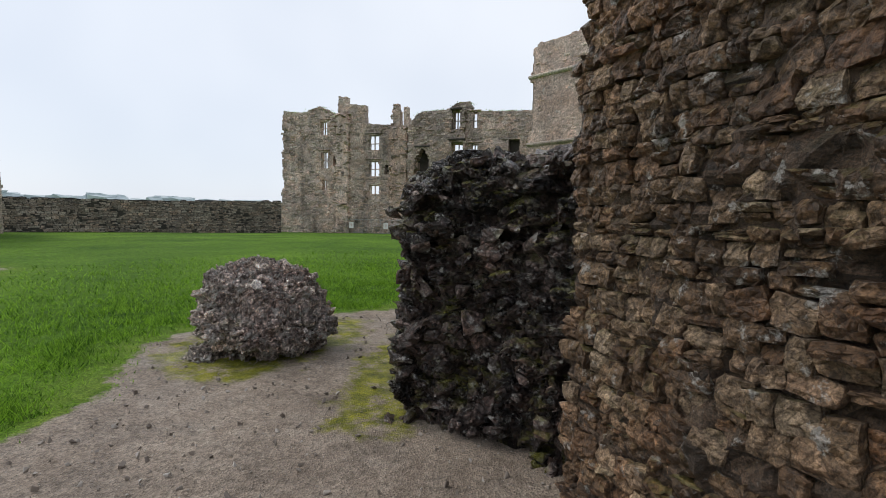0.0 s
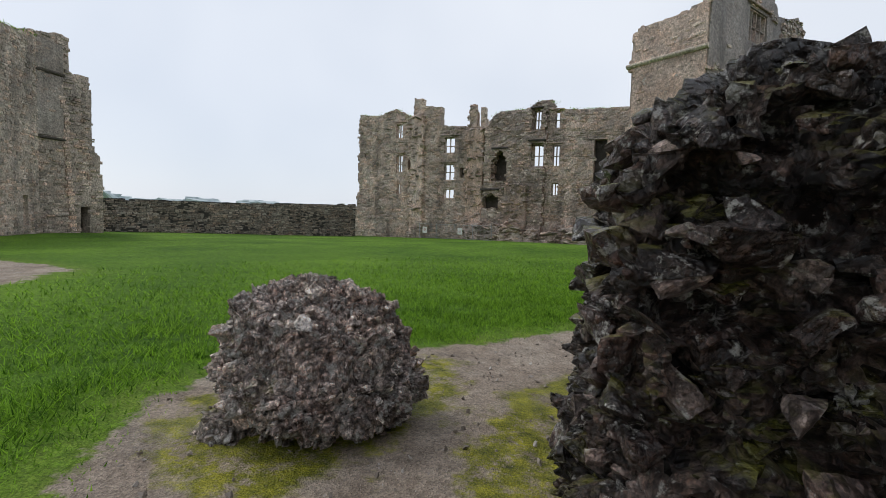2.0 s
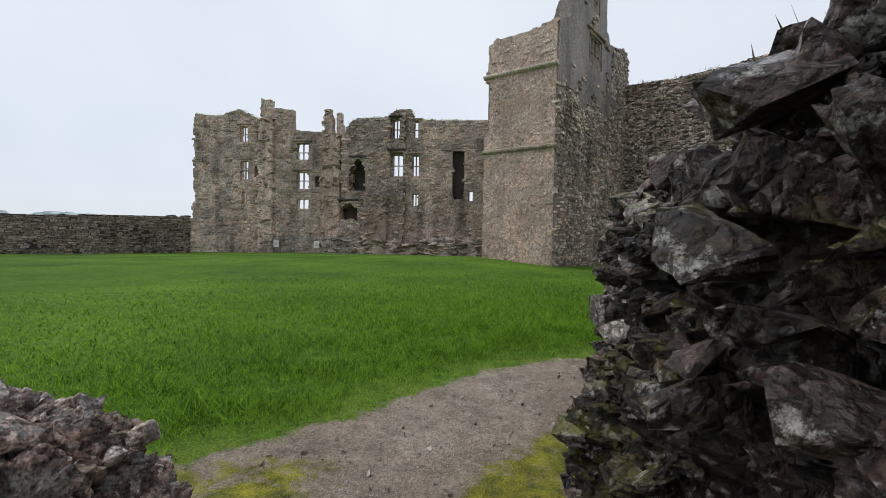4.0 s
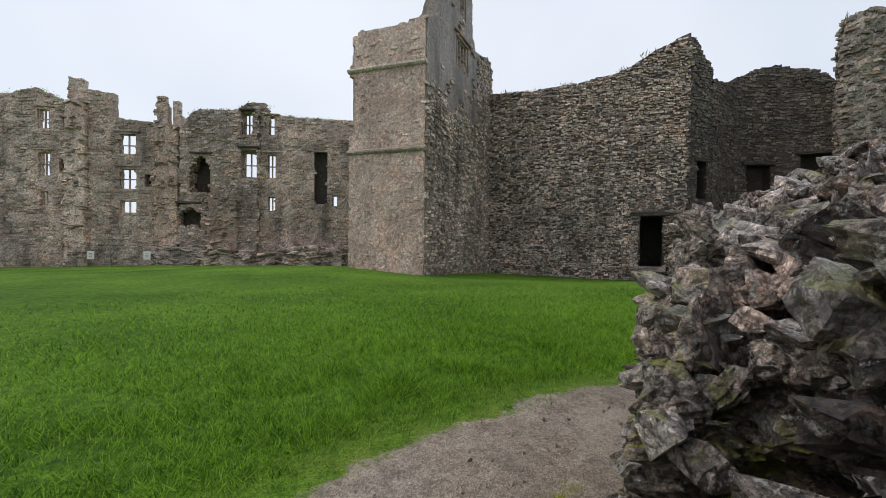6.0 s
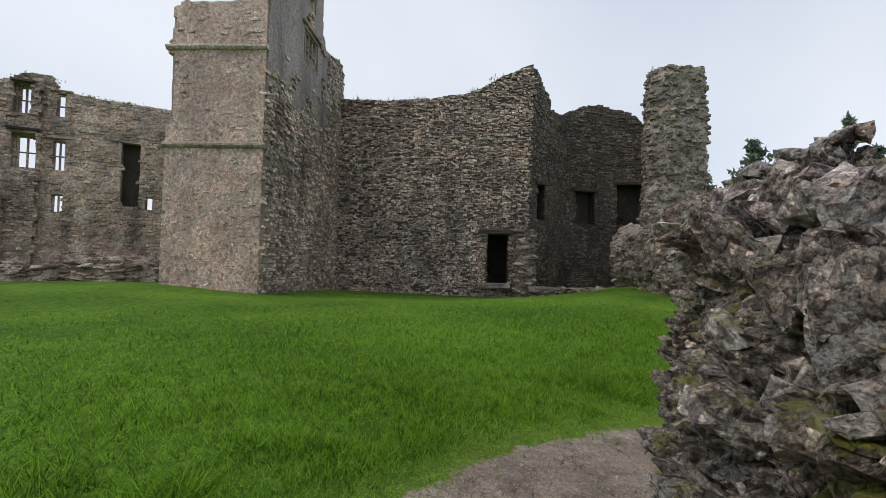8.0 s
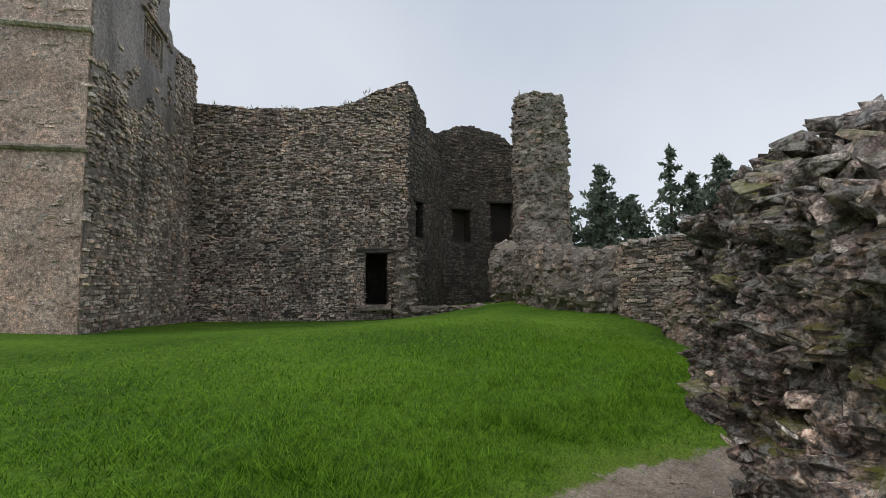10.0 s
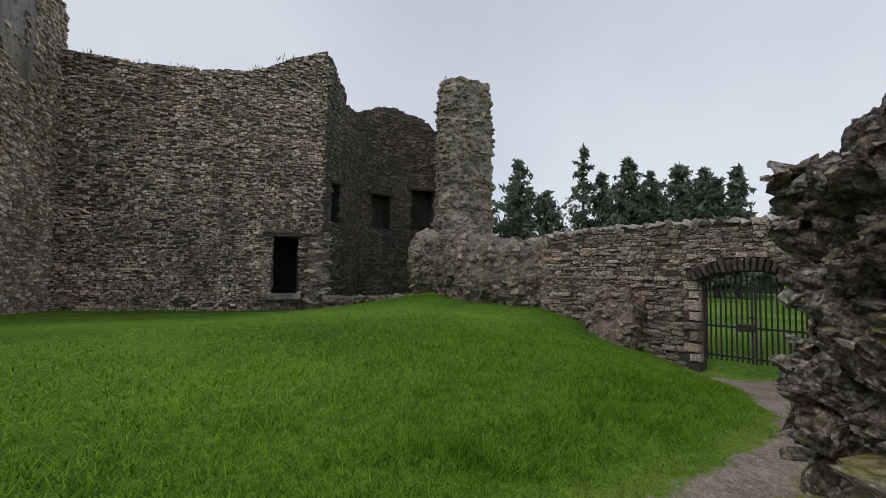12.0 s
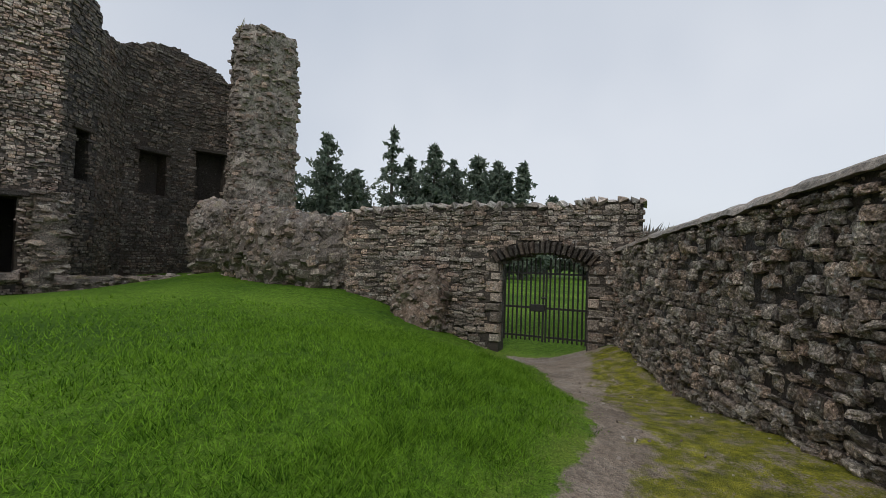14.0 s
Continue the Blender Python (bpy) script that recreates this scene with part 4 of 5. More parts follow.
ledge = rubble_mass("wall_footing", [castle(12.6, 9.2), castle(14.5, 8.2), castle(17.6, 6.9), castle(18.4, 7.6), castle(16, 9.0), castle(13, 10.2)],
                    lambda x, y: 0.2 + 0.3 * max(0.0, min(1.0, (x - 22) / 6)) + 0.08 * smooth_noise(x * 2, y * 2), -0.8, "low broken footing of a lost wall", "footing", bumps=0.1, stones=240, sizes=(0.2, 0.7), flat=0.3,
                    core=M_HEAP, stone=M_HEAP, n=80, levels=8, rings=6, tilt=0.12, most=0, seed=25)

# ---------------------------------------------------------------- far range
FACADE_WINDOWS = [(5.0, 5.85, 10.35, 11.85, 2, (0.5,)), (5.1, 5.9, 6.65, 8.5, 2, (0.5,)), (5.2, 5.9, 4.3, 5.45, 2, ()),
                  (10.9, 12.15, 8.55, 10.15, 2, (0.45,)), (10.95, 12.2, 5.75, 7.4, 2, (0.5,)), (11.0, 12.2, 3.85, 4.85, 2, ()),
                  (20.4, 21.1, 10.45, 12.2, 2, (0.5,)), (22.35, 22.85, 10.5, 12.0, 1, (0.5,)), (20.4, 21.45, 6.95, 9.0, 2, (0.5,)), (22.25, 22.95, 6.95, 8.9, 2, (0.5,)),
                  (22.3, 22.95, 4.2, 5.4, 2, ()), (27.5, 28.0, 4.7, 5.65, 1, ())]
FACADE_NICHES = [ (26.0, 27.1, 4.9, 9.3), (12.8, 13.3, 6.0, 7.0), (6.6, 7.2, 6.9, 8.0)]


def pointed_niche(s, z):
    m = abs(s - 17.25 + 0.12 * smooth_noise(z * 2, 1))
    return 5.6 < z < 8.5 - 1.5 * max(0.0, m - 0.15) and m < 0.78 + 0.1 * smooth_noise(z * 3, 4)


def hearth_niche(s, z):
    m = abs(s - 16.4)
    return 2.9 + 0.2 * smooth_noise(s * 3, 2) < z < 4.5 - 0.7 * m and m < 0.85 + 0.12 * smooth_noise(z * 3, 7)


facade = Wall("wall_far_range", -22.95, 51.5, -12.0, 33.0,
              profile((0, 13.2), (2.8, 12.9), (4.2, 13.3), (5.0, 13.45), (5.8, 13.0), (7.1, 12.5), (7.25, 12.6), (7.3, 14.4), (8.25, 14.4), (8.3, 13.6), (10.4, 13.35), (10.6, 11.4), (13.6, 11.15), (13.65, 13.35), (14.4, 13.3),
                      (14.45, 11.1), (14.9, 11.1), (15.0, 12.9), (15.4, 13.0), (15.45, 11.0), (15.9, 11.2), (16.4, 12.0), (17.2, 12.4), (19.8, 12.5), (20.3, 12.7), (20.9, 13.15), (21.9, 13.1), (22.5, 12.2), (24.3, 12.1), (28.6, 12.0), (33.0, 12.0), ragged=0.1),
              -1.0, 0.7, holes=[h[:4] for h in FACADE_WINDOWS] + FACADE_NICHES + [pointed_niche, hearth_niche], cell=0.2, rough=0.16, material=M_FACADE, left=lambda z: 0.1 + 0.3 * smooth_noise(z * 0.9, 8) + (-1.6 * max(0.0, 1 - z / 4.0) ** 1.5),
              label="long roofless castle range of pale limestone with empty windows")
facade.stones("stone", (0.14, 0.28), (0.22, 0.62), M_FACADE, seed=9, proud=0.05, skip=0.2)
for i, (s0, s1, z0, z1, lights, transoms) in enumerate(FACADE_WINDOWS):
    mullioned("window_%d" % (i + 3), facade, s0, s1, z0, z1, lights, transoms, back=0.3, hood=z1 - z0 > 1.4, bar=0.1, material=M_FACADE)
# Near-black backs put the shade of these recesses into colour.
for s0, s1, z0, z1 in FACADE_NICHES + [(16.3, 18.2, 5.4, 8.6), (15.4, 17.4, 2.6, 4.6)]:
    part("niche_back", box_bm(facade.at((s0 + s1) / 2, (z0 + z1) / 2, -0.85), (s1 - s0 + 0.6, 0.3, z1 - z0 + 0.6), 0.03), M_JOINT_SHADE, facade.ob, "near-black back for the shade of a wall recess")


def breast(s0, s1, z0, z1, out, name, label):
    """A projecting mass of masonry on the far range."""
    c = facade.at((s0 + s1) / 2, 0, out / 2)
    x, y = c.translation.x, c.translation.y
    w = s1 - s0
    corners = [facade.at(s, 0, o).translation for s, o in ((s0, -0.3), (s0, out), (s1, out), (s1, -0.3))]
    return rubble_mass(name, [(p.x, p.y) for p in corners], lambda a, b: z1 + 0.25 * smooth_noise(a, b), z0, label, "masonry", bumps=0.1, stones=int(40 * w * (z1 - z0 + 2) / 3), sizes=(0.25, 0.6), flat=0.4,
                       core=M_FACADE, stone=M_FACADE, n=60, levels=max(8, int((z1 - z0) * 3)), rings=4, tilt=0.1, most=0, seed=int(s0 * 10), kind="structure")


BAY = (15.5, 21.75, 0.55)
bay_at = facade.at(BAY[0], 0, BAY[2]).translation
bay = Wall("wall_range_bay", bay_at.x, bay_at.y, -12.0, BAY[1] - BAY[0], lambda s: facade.top(s + BAY[0]) - 0.18 + 0.12 * smooth_noise(s * 2.1, 6.0), -1.0, 0.48,
           holes=[(h[0] - BAY[0] - 0.1, h[1] - BAY[0] + 0.1, h[2] - 0.1, h[3] + 0.1) for h in FACADE_WINDOWS if BAY[0] < h[0] and h[1] < BAY[1]]
           + [lambda s, z: pointed_niche(s + BAY[0], z) or hearth_niche(s + BAY[0], z)], cell=0.18, rough=0.16, material=M_FACADE,
           left=lambda z: 0.1 + 0.3 * smooth_noise(z * 0.8, 3.3), right=lambda z: BAY[1] - BAY[0] - 0.1 + 0.2 * smooth_noise(z * 1.1, 5.1), label="projecting bay of the roofless range with old fireplaces")
bay.stones("stone", (0.12, 0.26), (0.18, 0.5), M_FACADE, seed=29, proud=0.05, skip=0.35)
for s, z, w in ((16.35, 4.75, 2.0), (17.25, 8.75, 1.7), (20.9, 9.35, 1.7), (20.75, 12.4, 1.2)):
    part("lintel", box_bm(bay.at(s - BAY[0], z, 0.05), (w, 0.26, 0.17), 0.04, 0.02), M_JOINT_SHADE, bay.ob, "weathered dark stone lintel")
breast(7.2, 8.6, -1, 12.6, 0.5, "wall_chimney_breast", "projecting limestone chimney breast of the ruined range")
breast(17.9, 20.1, -1, 5.2, 0.9, "wall_broken_projection", "broken projecting stone bay with grass on top")
breast(13.7, 15.4, -1, 10.8, 0.35, "wall_buttress", "shallow limestone buttress of the ruined range")
for s0, s1, h, d in ((13.9, 17.8, 1.3, 1.6), (17.4, 21.5, 1.2, 2.2), (21.5, 24.0, 0.9, 1.4), (23.6, 28.4, 1.1, 2.0)):
    pts = [facade.at(s, 0, o).translation for s, o in ((s0, 0), (s0 + 0.4, d * 0.7), ((s0 + s1) / 2, d), (s1 - 0.3, d * 0.6), (s1, 0))]
    rubble_mass("masonry_lump", [(p.x, p.y) for p in pts], lambda x, y, h=h: h * (0.6 + 0.7 * smooth_noise(x * 0.7, y * 0.7) + 0.25), -0.8, "grey heap of fallen limestone at the wall foot", "rubble",
                lean=lambda f, x, y: 0.5 * (1 - f), bumps=0.2, stones=260, sizes=(0.3, 0.9), flat=0.3, core=M_FACADE, stone=M_FACADE, n=50, levels=8, rings=7, tilt=0.14, most=0, seed=int(s0 * 7))

low_wall = Wall("wall_low_far", -37.2, 30.6, 48.6, 23.5, profile((0, 2.42), (12, 2.57), (23.5, 2.95), ragged=0.1), -0.9, 0.9, cell=0.25, material=M_JOINT_SHADE, label="low far boundary wall of dark weathered stone")
low_wall.stones("stone", (0.09, 0.2), (0.15, 0.45), M_FIELD, seed=12, shape="rubble", fill=1.0, proud=0.06)
left_wall = Wall("wall_left_range", -26.4, 12.9, 120, 14.0, profile((0, 9.6), (4, 10.6), (9, 11.8), (13.0, 12.4), (14, 12.5), ragged=0.15), -0.7, 1.0, holes=[(12.1, 12.7, 0.4, 2.3)], cell=0.25, material=M_FACADE,
                 label="tall pale limestone wall of the ruined left range")
left_wall.stones("stone", (0.13, 0.26), (0.2, 0.55), M_FACADE, seed=13, skip=0.15)
left_return = Wall("wall_left_return", -33.4, 24.2, 90, 5.2, profile((0, 12.7), (2.5, 13.3), (2.75, 12.9), (2.8, 10.9), (4.2, 10.9), (4.3, 10.0), (4.4, 6.3), (4.9, 5.4), (5.2, 3.6), ragged=0.15), -0.7, 1.0,
                   holes=[(3.5, 4.2, -0.7, 1.7)], cell=0.22, material=M_FACADE, label="broken end of the left range showing old floors")
left_return.stones("stone", (0.13, 0.26), (0.2, 0.6), M_FACADE, seed=14, skip=0.15, proud=0.06)
for z in (10.5, 6.2):
    part("string_course", box_bm(left_return.at(1.25, z, 0.06), (2.5, 0.18, 0.16), 0.04, 0.02), M_JOINT_SHADE, left_return.ob, "thin projecting stone string course")
for z0, z1 in ((6.35, 10.38), (10.62, 12.5)):
    part("render_panel", box_bm(left_return.at(1.2, (z0 + z1) / 2, 0.03), (2.4, 0.12, z1 - z0), 0.03, 0.02), M_RENDER, left_return.ob, "surviving panel of smooth grey lime render")
quoins = []
for i in range(34):
    z = 0.1 + i * 0.27
    quoins.append(left_return.at(2.9 + 0.25 * smooth_noise(z * 0.6, 7.0) - 0.03 * i * 0.5, z, 0.02, (0.3 + 0.16 * (i % 2), 0.22, 0.25), 0.06 * smooth_noise(z, 2.0)))
lay_stones(left_return.ob, "quoin", "slab", quoins, M_PLASTER, near=lambda p: True)
# Dark sheet paints the shade inside the doorway.
part("niche_back", box_bm(left_return.at(3.85, 0.5, -0.9), (1.2, 0.2, 2.6), 0.03), M_JOINT_SHADE, left_return.ob, "near-black back for the shade of a doorway")

# ---------------------------------------------------------------- gate wall and right-hand wall
GATE_A = 69.44
GD = np.array([math.cos(radians(GATE_A)), math.sin(radians(GATE_A))])
G0 = np.array([16.14, 6.413])
g_left = G0 + GD * 7.4
SPAN = 2.352
GL = 7.4 - SPAN


def arch_open(s, z):
    m = s - (GL + SPAN / 2)
    return abs(m) < SPAN / 2 and z < 1.38 + 0.32 * (1 - (m / (SPAN / 2)) ** 2)


gate_wall = Wall("wall_gate", float(g_left[0]), float(g_left[1]), GATE_A + 180, 8.7, profile((0, 2.95), (3, 3.05), (6, 3.0), (7.5, 3.1), (8.7, 3.1), ragged=0.07), -1.1, 0.6, holes=[arch_open], cell=0.1, rough=0.03, material=M_JOINT_SHADE,
                 label="rubble stone boundary wall with an arched gateway")


def ring_free(s, z):
    m = s - (GL + SPAN / 2)
    if abs(m) < SPAN / 2 + 0.5 and z < 1.40:
        return abs(m) > SPAN / 2 + 0.46 or False
    return not (abs(m) < SPAN / 2 + 0.32 and z < 1.80 + 0.30 * (1 - (m / (SPAN / 2)) ** 2))


gate_wall.stones("stone", (0.07, 0.16), (0.1, 0.4), M_FIELD, depth=0.16, proud=0.05, shape="slab", wild=0.08, seed=15, where=ring_free, near=lambda p: p.x < 18.0 and p.z < 2.6, most=300)
vous = []
for i in range(19):
    m = -SPAN / 2 - 0.1 + (SPAN + 0.2) * (i + 0.5) / 19
    z = 1.40 + 0.32 * (1 - (m / (SPAN / 2 + 0.1)) ** 2)
    lean_a = 0.62 * m / (SPAN / 2)
    c = gate_wall.at(GL + SPAN / 2 + m + 0.17 * math.sin(lean_a), z + 0.17, 0.0, (0.115, 0.4, 0.36 + 0.05 * smooth_noise(i * 2.3, 1)), lean_a)
    vous.append(c)
lay_stones(gate_wall.ob, "voussoir", "block", vous, M_JOINT_SHADE, near=lambda p: True)
jambs = []
for side in (-1, 1):
    z = -0.8
    i = 0
    while z < 1.32:
        h = 0.24 + 0.1 * ((i * 7) % 3) / 2
        w = 0.30 + 0.16 * (i % 2)
        jambs.append(gate_wall.at(GL + SPAN / 2 + side * (SPAN / 2 + w / 2 + 0.01), z + h / 2, -0.09, (w, 0.3, h * 0.94)))
        z += h
        i += 1
lay_stones(gate_wall.ob, "quoin", "block", jambs, M_FIELD, near=lambda p: True)
cope = []
s = 0.0
rng = np.random.default_rng(4)
while s < 8.7:
    w = rng.uniform(0.14, 0.34)
    cope.append(gate_wall.at(s + w / 2, gate_wall.top(s) + 0.03, -0.28, (w * 0.95, 0.72, rng.uniform(0.14, 0.26)), rng.normal(0, 0.12)))
    s += w
lay_stones(gate_wall.ob, "coping_stone", "chunk", cope, M_COPING, near=lambda p: True)

g_far = np.array(castle(22.4, 12.0))
link_v = np.array(g_left) - g_far
wall_link = Wall("wall_gate_link", float(g_far[0]), float(g_far[1]), math.degrees(math.atan2(link_v[1], link_v[0])), float(np.linalg.norm(link_v)), profile((0, 4.3), (4, 3.2), (9, 2.6), (12, 2.95), (14, 2.95), ragged=0.15), -0.6, 0.8,
                 cell=0.25, material=M_CURTAIN, label="broken stretch of boundary wall below the turret")
wall_link.stones("stone", (0.1, 0.2), (0.16, 0.5), M_FIELD, seed=16)
stub = rubble_mass("masonry_stub", [tuple(gate_wall.at(a, 0, b).translation[:2]) for a, b in ((1.9, -0.2), (1.9, 0.55), (2.6, 0.85), (3.3, 0.6), (3.45, -0.2))],
                   lambda x, y: 1.05 + 0.35 * smooth_noise(x * 2.2, y * 2.2), -0.7, "rough stub of broken masonry against the gate wall", "masonry", bumps=0.13, stones=240, sizes=(0.12, 0.34), flat=0.5,
                   core=M_HEAP, stone=M_HEAP, n=60, levels=18, rings=6, most=120, near=lambda p: True, seed=27)

side_wall = Wall("wall_right", 15.9, 5.76, 176.2, 11.6, profile((0, 1.82), (3, 2.06), (6, 2.22), (8.2, 2.36), (11.6, 2.55), ragged=0.03), -1.1, 0.55, cell=0.14, rough=0.03, material=M_JOINT_SHADE,
                 label="rough field stone wall with a rounded cement coping")
side_wall.stones("stone", (0.07, 0.2), (0.08, 0.22), M_FIELD, depth=0.2, proud=0.07, shape="slab", wild=0.14, fill=0.95, seed=17, near=lambda p: 7.2 < p.x < 10.6 and p.z > -0.3, most=300)
bm = bmesh.new()
rows_c = []
for i in range(81):
    s = 11.7 * i / 80 - 0.05
    row = []
    for j in range(9):
        a = math.pi * j / 8
        p = side_wall.at(s, side_wall.top(s) - 0.02 + 0.17 * math.sin(a) + 0.025 * smooth_noise(s * 2.5, j * 0.7), -0.27 + 0.36 * math.cos(a)).translation
        row.append(bm.verts.new(p))
    rows_c.append(row)
for a, b in zip(rows_c, rows_c[1:]):
    for i in range(8):
        bm.faces.new((a[i], b[i], b[i + 1], a[i + 1]))
    bm.faces.new((a[8], b[8], b[0], a[0]))
bm.faces.new(rows_c[0])
bm.faces.new(rows_c[-1])
bmesh.ops.recalc_face_normals(bm, faces=bm.faces[:])
part("coping", bm, M_COPING, side_wall.ob, "rounded pale cement coping with lichen")

# the iron gate
gate = tagged(new("iron_gate"), "closed black double-leaf iron bar gate in the archway", "gate")
GB = -0.72


def gate_bar(parent, name, s, z0, z1, r=0.025, out=-0.3):
    bm = bmesh.new()
    bmesh.ops.create_cone(bm, cap_ends=True, segments=8, radius1=r, radius2=r, depth=z1 - z0)
    bmesh.ops.transform(bm, matrix=gate_wall.at(s, (z0 + z1) / 2, out), verts=bm.verts)
    return part(name, bm, M_IRON, parent)


for leaf_i in (0, 1):
    a, b = GL + 0.03 + leaf_i * SPAN / 2, GL + SPAN / 2 - 0.01 + leaf_i * (SPAN / 2 - 0.02)
    mid = (a + b) / 2
    leaf = part("gate_leaf", box_bm(gate_wall.at(mid, 0.22, -0.3), (b - a, 0.02, 0.06), 0.004), M_IRON, gate)
    for z in (GB + 0.14, 1.18):
        part("rail", box_bm(gate_wall.at(mid, z, -0.3), (b - a, 0.02, 0.055), 0.004), M_IRON, leaf)
    for s in (a + 0.02, b - 0.02):
        part("stile", box_bm(gate_wall.at(s, (GB + 1.3) / 2, -0.3), (0.05, 0.045, 1.3 - GB), 0.005), M_IRON, leaf)
    for i in range(1, 9):
        s = a + (b - a) * i / 9
        m = s - (GL + SPAN / 2)
        gate_bar(leaf, "bar", s, GB + 0.02, 1.34 + 0.28 * (1 - (m / (SPAN / 2)) ** 2))
part("lock_box", box_bm(gate_wall.at(GL + SPAN / 2 - 0.18, 0.22, -0.25), (0.42, 0.07, 0.2), 0.012), M_IRON, gate, "black iron lock box")
part("gate_latch", box_bm(gate_wall.at(GL + SPAN / 2, 0.5, -0.24), (0.16, 0.05, 0.05), 0.008), M_IRON, gate)

# ---------------------------------------------------------------- the broken masonry along the path
def top_a(x, y):
    z = float(np.interp(x, [-0.2, -0.1, 0.1, 0.35, 0.6, 1.0], [1.5, 1.6, 1.82, 2.0, 2.08, 2.12])) - 0.45 * float(np.interp(y, [4.7, 6.1, 7.0], [0.0, 0.75, 1.25]))
    return z + 0.08 * smooth_noise(x * 2.6, y * 2.6, 3)


# Stones change from M_DARK to the paler M_RUBBLE beyond y 5.25.
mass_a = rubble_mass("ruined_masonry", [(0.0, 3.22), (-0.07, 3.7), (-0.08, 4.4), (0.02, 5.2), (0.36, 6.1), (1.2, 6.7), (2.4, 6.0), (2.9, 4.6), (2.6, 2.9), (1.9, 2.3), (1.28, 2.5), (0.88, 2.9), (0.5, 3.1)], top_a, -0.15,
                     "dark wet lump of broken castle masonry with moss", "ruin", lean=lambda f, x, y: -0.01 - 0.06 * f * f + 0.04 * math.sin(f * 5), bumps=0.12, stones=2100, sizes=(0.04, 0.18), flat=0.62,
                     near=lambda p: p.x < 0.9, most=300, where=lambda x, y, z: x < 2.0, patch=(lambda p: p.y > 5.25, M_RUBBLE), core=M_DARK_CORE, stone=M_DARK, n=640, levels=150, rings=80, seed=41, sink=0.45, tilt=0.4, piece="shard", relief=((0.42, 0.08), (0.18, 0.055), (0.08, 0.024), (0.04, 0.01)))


def top_b(x, y):
    z = float(np.interp(x, [0.3, 0.7, 1.3, 2.2, 3.2, 3.8, 4.3, 5.0], [1.12, 1.22, 1.42, 1.74, 1.92, 1.86, 1.92, 1.95]))
    inward = max(0.0, (x - 0.5) * 0.62 - (y - 6.7) * 0.78)
    block = max(0.0, min(1.0, (8.72 - y) / 0.4)) * max(0.0, min(1.0, (x - 3.55) / 0.35, (4.55 - x) / 0.35)) * max(0.0, min(1.0, (y - 7.4) / 0.5))
    return z + 0.34 * block + 0.13 * min(1.0, inward) + 0.08 * smooth_noise(x * 2.6, y * 2.6, 8)


def overhang(f, x, y):
    """How far the face stands out at the share f of its height: the eastern end hangs over a hollow."""
    end = max(0.0, min(1.0, (x - 3.1) / 0.35))
    lip = float(np.interp(x, [3.2, 3.6, 4.0, 4.5], [0.48, 0.56, 0.6, 0.62]))
    return -0.02 - 0.55 * end * max(0.0, min(1.0, (lip - f) / 0.22)) + 0.06 * end * math.sin(f * 3.14) + 0.05 * math.sin(f * 6)


mass_b = rubble_mass("ruined_masonry", [(0.62, 6.72), (1.38, 7.52), (2.28, 8.2), (2.95, 8.52), (3.4, 8.74), (3.9, 8.84), (4.3, 9.0), (4.62, 8.72), (4.75, 7.8), (4.4, 6.4), (2.6, 5.6), (1.2, 6.0)], top_b, -0.15,
                     "jagged pale grey rubble core of a fallen wall with moss", "ruin",
                     lean=overhang, bumps=0.07, stones=2300, sizes=(0.04, 0.16), flat=0.58,
                     near=lambda p: p.y > 0.9 * p.x + 5.6 or p.y > 8.2, most=300, where=lambda x, y, z: y > 6.2, n=640, levels=140, rings=90, seed=42, sink=0.45, tilt=0.35, piece="shard", relief=((0.42, 0.08), (0.18, 0.055), (0.08, 0.024), (0.04, 0.01)))


def perch(mass, top, spots, sizes, material, seed, kind="shard"):
    """Large loose blocks that stick out of the broken top of a mass."""
    rng = np.random.default_rng(seed)
    ms = []
    for x, y in spots:
        s = rng.uniform(*sizes)
        turn = Euler((rng.normal(0, 0.3), rng.normal(0, 0.3), rng.uniform(0, 6.28))).to_matrix().to_4x4()
        ms.append(Matrix.Translation((x, y, top(x, y) + s * 0.1)) @ turn @ Matrix.Diagonal((s * rng.uniform(0.9, 1.4), s * rng.uniform(0.8, 1.2), s * rng.uniform(0.5, 0.9), 1)))
    lay_stones(mass, "block", kind, ms, material, near=lambda p: True)


rng = np.random.default_rng(77)
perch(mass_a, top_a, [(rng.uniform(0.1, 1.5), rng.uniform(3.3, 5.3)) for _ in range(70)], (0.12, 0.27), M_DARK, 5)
perch(mass_b, top_b, [(x, 6.75 + 0.9 * (x - 0.7) * 0.75 - rng.uniform(0.05, 0.9)) for x in rng.uniform(0.9, 3.4, 90)], (0.09, 0.2), M_RUBBLE, 6)
perch(mass_b, top_b, [(rng.uniform(3.4, 4.2), rng.uniform(7.9, 8.6)) for _ in range(26)], (0.1, 0.2), M_RUBBLE, 7)
perch(mass_b, lambda x, y: rng.uniform(0.1, 1.5), [(x, 6.78 + 0.72 * (x - 0.7) + rng.uniform(-0.02, 0.06)) for x in rng.uniform(0.75, 2.6, 80)], (0.09, 0.18), M_RUBBLE, 9)
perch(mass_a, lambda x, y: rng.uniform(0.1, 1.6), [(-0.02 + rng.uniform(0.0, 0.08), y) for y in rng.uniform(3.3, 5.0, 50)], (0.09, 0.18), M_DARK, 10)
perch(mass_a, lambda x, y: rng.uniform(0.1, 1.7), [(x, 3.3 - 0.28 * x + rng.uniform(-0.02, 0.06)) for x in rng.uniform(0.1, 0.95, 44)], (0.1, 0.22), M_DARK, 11)

